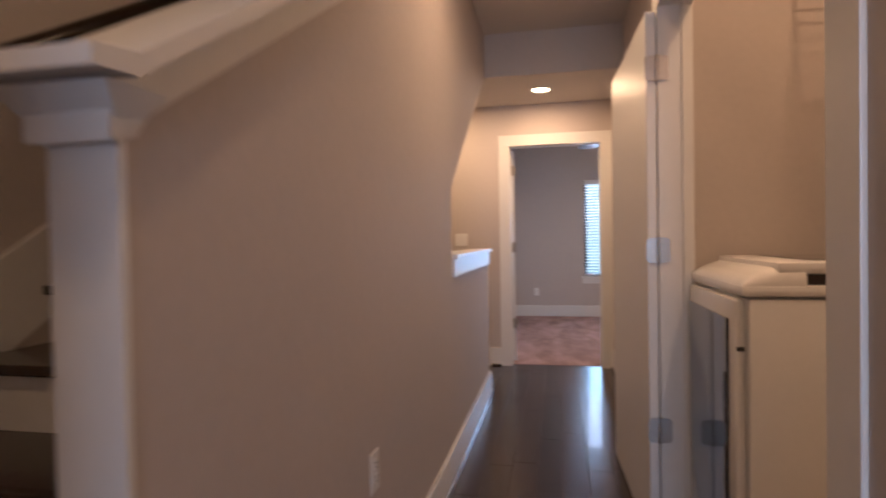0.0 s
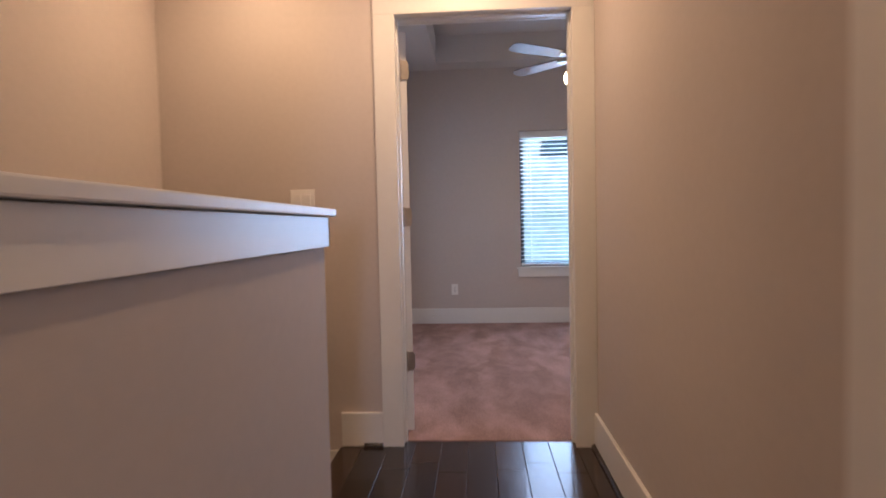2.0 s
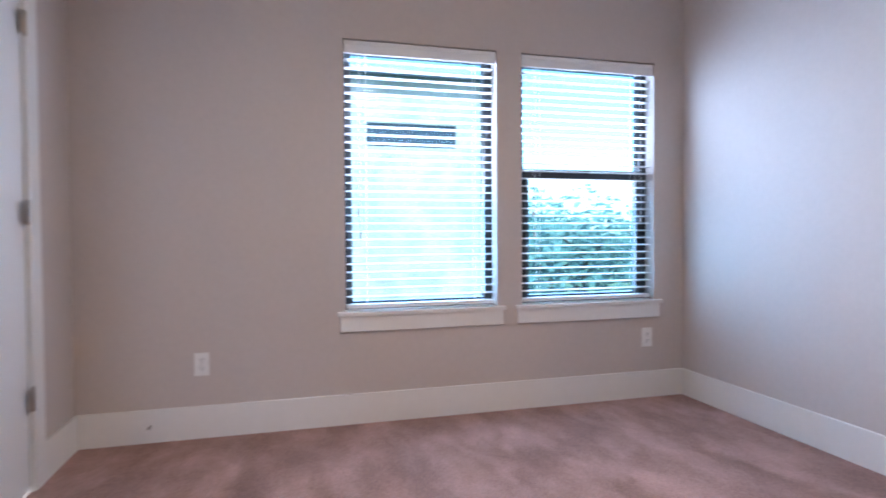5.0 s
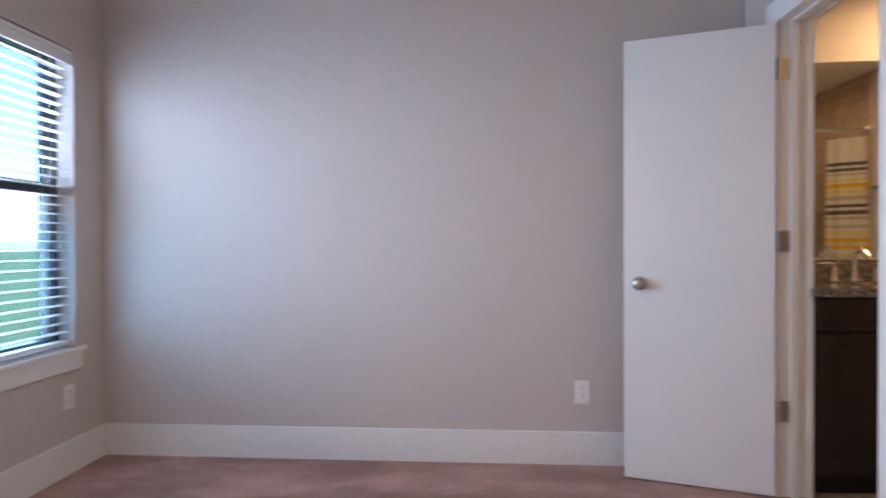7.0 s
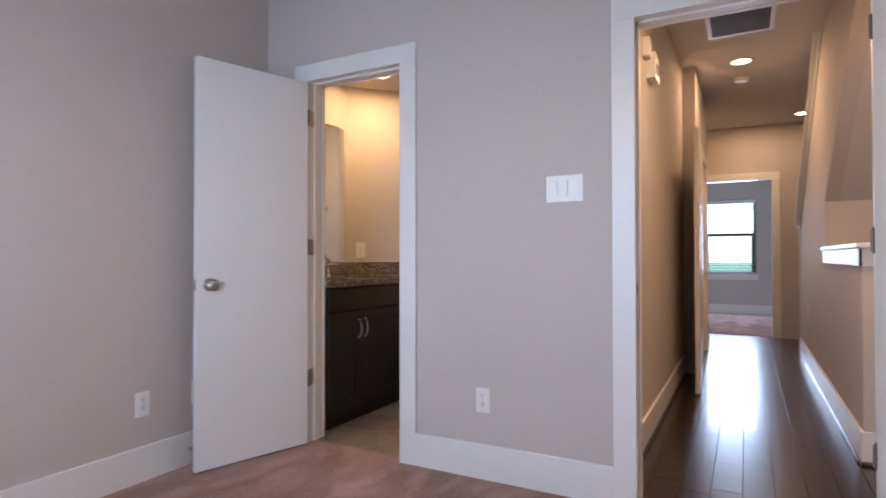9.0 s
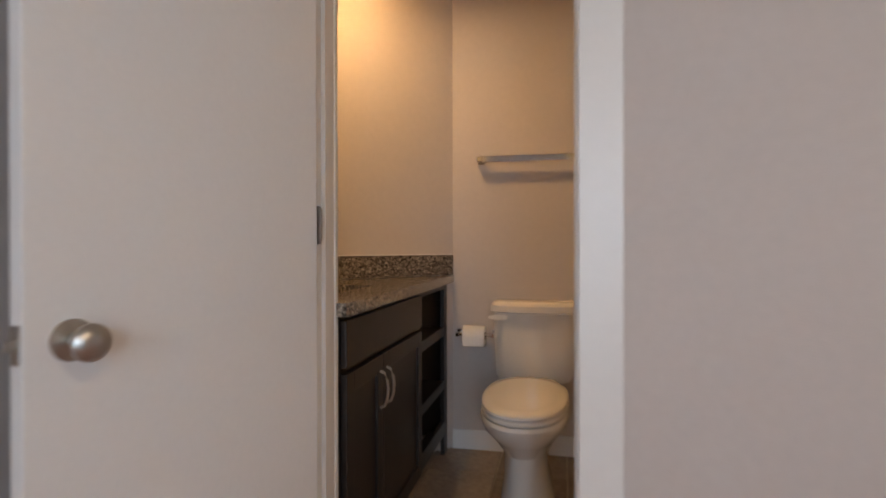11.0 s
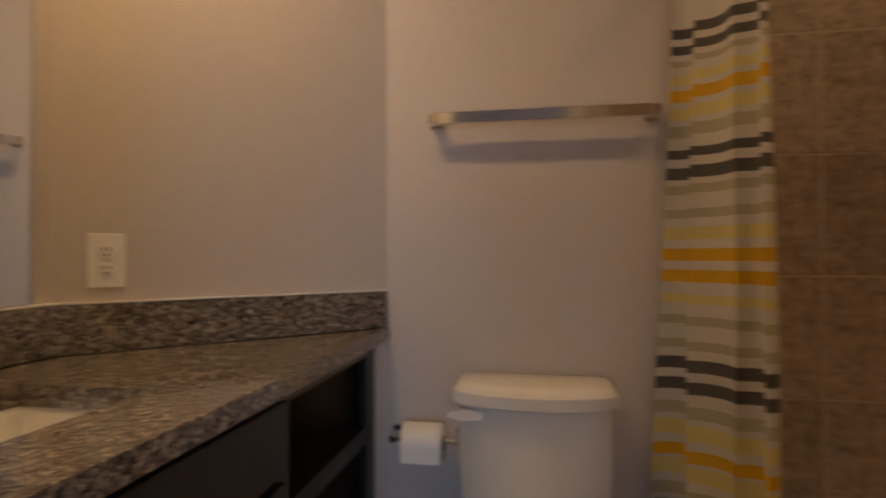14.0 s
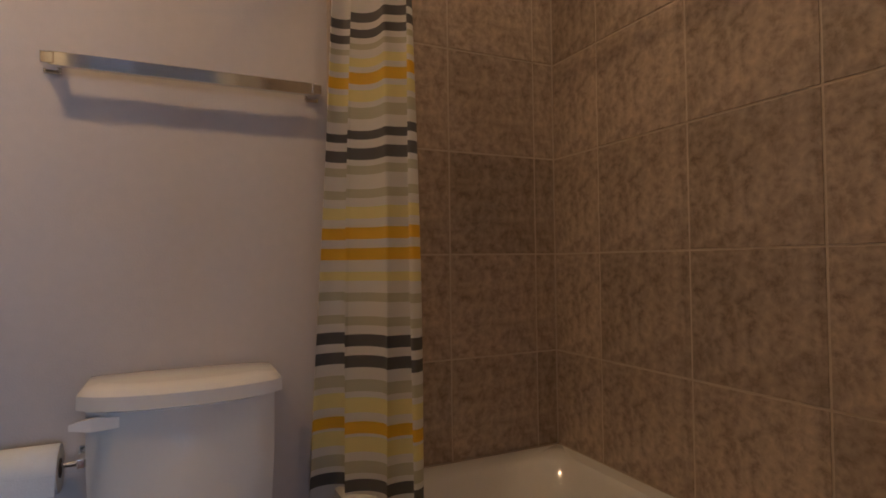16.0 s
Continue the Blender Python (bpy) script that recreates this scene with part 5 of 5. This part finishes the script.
part("pane", bx(box(NWX0 + 0.05, (NWX0 + NWX1) / 2 - 0.03, HY + 0.005, HY + 0.018, NZ0 + 0.05, NZ1 - 0.05), (NWX0 + NWX1) / 2 + 0.03, NWX1 - 0.05, HY + 0.005, HY + 0.018, NZ0 + 0.05, NZ1 - 0.05), GLASSY, hwin)
rnd = random.Random(5)


def tree(x, y, h, r):
    t = thing("tree", (x, y, -3.2), "leafy green tree beyond the garden", "tree", "garden trees")
    part("trunk", tube([(x, y, -3.2), (x + 0.1, y, -3.2 + h * 0.3), (x - 0.1, y + 0.1, -3.2 + h * 0.75)], [0.18, 0.13, 0.05], 9), BARK, t, smooth=True)
    bm = bmesh.new()
    for k in range(5):
        a = rnd.uniform(0, 6.28)
        tube([(x, y, -3.2 + h * (0.3 + 0.08 * k)), (x + r * 0.6 * math.cos(a), y + r * 0.6 * math.sin(a), -3.2 + h * (0.55 + 0.07 * k))], [0.06, 0.02], 6, bm)
    part("limbs", bm, BARK, t)
    vs, fs = [], []
    for k in range(1500):
        a, e, q = rnd.uniform(0, 6.283), rnd.uniform(-1, 1), rnd.random() ** 0.45
        wob = 1 + 0.3 * math.sin(3 * a + x) * math.cos(4 * e)
        c = Vector((x + r * q * wob * math.cos(a) * math.sqrt(1 - e * e), y + r * q * wob * math.sin(a) * math.sqrt(1 - e * e), -3.2 + h * 0.65 + h * 0.36 * q * e * wob))
        s = rnd.uniform(0.10, 0.22)
        u = Vector((rnd.gauss(0, 1), rnd.gauss(0, 1), rnd.gauss(0, 0.6))).normalized()
        w = u.orthogonal().normalized()
        n0 = len(vs)
        vs += [c - s * u, c + 0.5 * s * w, c + s * u, c - 0.5 * s * w]
        fs.append((n0, n0 + 1, n0 + 2, n0 + 3))
    me = bpy.data.meshes.new("crown")
    me.from_pydata(vs, [], fs)
    me.materials.append(LEAF)
    cr = new("crown", me)
    cr.parent = t
    cr.matrix_parent_inverse = Matrix.Translation(-t.location)


for tx_, ty_, th, trr in ((6.5, 17, 5.0, 2.4), (10.5, 19, 5.6, 2.8), (14.5, 21, 5.2, 2.6), (8.5, 24, 6.2, 3.2), (18, 23, 6.0, 3.0), (13, 27, 6.4, 3.2), (22, 26, 6.0, 3.2)):
    tree(tx_, ty_, th, trr)
fence = thing("garden_fence", (14, 14, -3.2), "weathered wooden garden fence", "fence")
for i in range(40):
    part("fence_board", box(5 + 0.45 * i, 5.42 + 0.45 * i, 14.0, 14.03, -3.2, -1.6 + 0.02 * (i % 3)), BARK, fence)

# ---- pieces: hall planks, bathroom floor tiles, wall tiles ----
def pieces(name, cells, axis, at, thick, material, parent, gap=0.0, b=0.0008):
    """Flat pieces in a plane: each cell is (a0, a1, b0, b1); alike sizes share a mesh."""
    made = {}
    for a0, a1, b0, b1 in cells:
        w, h = round(a1 - a0 - gap, 4), round(b1 - b0 - gap, 4)
        if (w, h) not in made:
            if axis == "z":
                bm = box(0, w, 0, h, 0, thick)
            elif axis == "x":
                bm = box(min(0, thick), max(0, thick), 0, w, 0, h)
            else:
                bm = box(0, w, min(0, thick), max(0, thick), 0, h)
            top = [e for e in bm.edges]
            bmesh.ops.bevel(bm, geom=top, offset=b, segments=1, affect="EDGES")
            me = bpy.data.meshes.new(name)
            bm.to_mesh(me), bm.free()
            me.materials.append(material)
            made[(w, h)] = me
        ob = new(name, made[(w, h)])
        ob.parent = parent
        a, c = a0 + gap / 2, b0 + gap / 2
        ob.matrix_basis = Matrix.Translation({"z": (a, c, at), "x": (at, a, c), "y": (a, at, c)}[axis])


cells = []
x = HW - 0.10
k = 0
while x < HE + 0.1:
    w = min(0.127, HE + 0.12 - x)
    y = HS - 0.05 - 0.37 * ((k * 7) % 4)
    while y < 0.05:
        L = (1.22, 0.91, 1.52, 1.07)[(k + int(abs(y) * 3)) % 4]
        a, b = max(y, HS - 0.05), min(y + L, 0.055)
        if b - a > 0.05:
            cells.append((x, x + w, a, b))
        y += L
    x += 0.127
    k += 1
x = SWX
while x < HW - 0.11:
    cells.append((x, min(x + 0.127, HW - 0.10), HS - 0.05, -4.66))
    x += 0.127
pieces("plank", cells, "z", -0.006, 0.0065, WOOD, hall_floor, 0.0022, 0.0012)
bath_floor = bpy.data.objects["floor_bath"]
cells = []
for i in range(8):
    for j in range(6):
        a0, a1, b0, b1 = 0.61 + 0.32 * i, 0.61 + 0.32 * (i + 1), TS - 0.02 + 0.32 * j, TS - 0.02 + 0.32 * (j + 1)
        if a0 < 2.7 and b0 < 0.05 and a1 > 1.3:
            cells.append((max(a0, 1.362), min(a1, 2.7), b0, min(b1, 0.058)))
pieces("floor_tile", cells, "z", -0.006, 0.007, BATHFLOOR, bath_floor, 0.004)
wt_ = setting("wall_tile_bed", bx(bx(box(TX - 0.012, TX, TS, 0, 0.30, BCE), TX, 1.366, TS, TS + 0.006, 0.30, BCE), TX, 1.366, -0.006, -0.0005, 0.30, BCE), GROUT, "grouted bed behind the tub tiles")
zs = [0.43, 0.736, 1.053, 1.367, 1.682, 1.997, 2.311, BCE]
ys = [TS + 0.006, -1.273, -0.948, -0.626, -0.302, -0.008]
xs = [TX + 0.004, 0.686, 0.996, 1.306, 1.362]
wc = [(a, b, c, d) for a, b in zip(ys, ys[1:]) for c, d in zip(zs, zs[1:])]
pieces("tile", wc, "x", TX, 0.0022, TILE, wt_, 0.0055)
pieces("tile", [(a, b, c, d) for a, b in zip(xs, xs[1:]) for c, d in zip(zs, zs[1:])], "y", TS + 0.006, 0.0022, TILE, wt_, 0.0055)
pieces("tile", [(a, b, c, d) for a, b in zip(xs, xs[1:]) for c, d in zip(zs, zs[1:])], "y", -0.006, -0.0022, TILE, wt_, 0.0055)
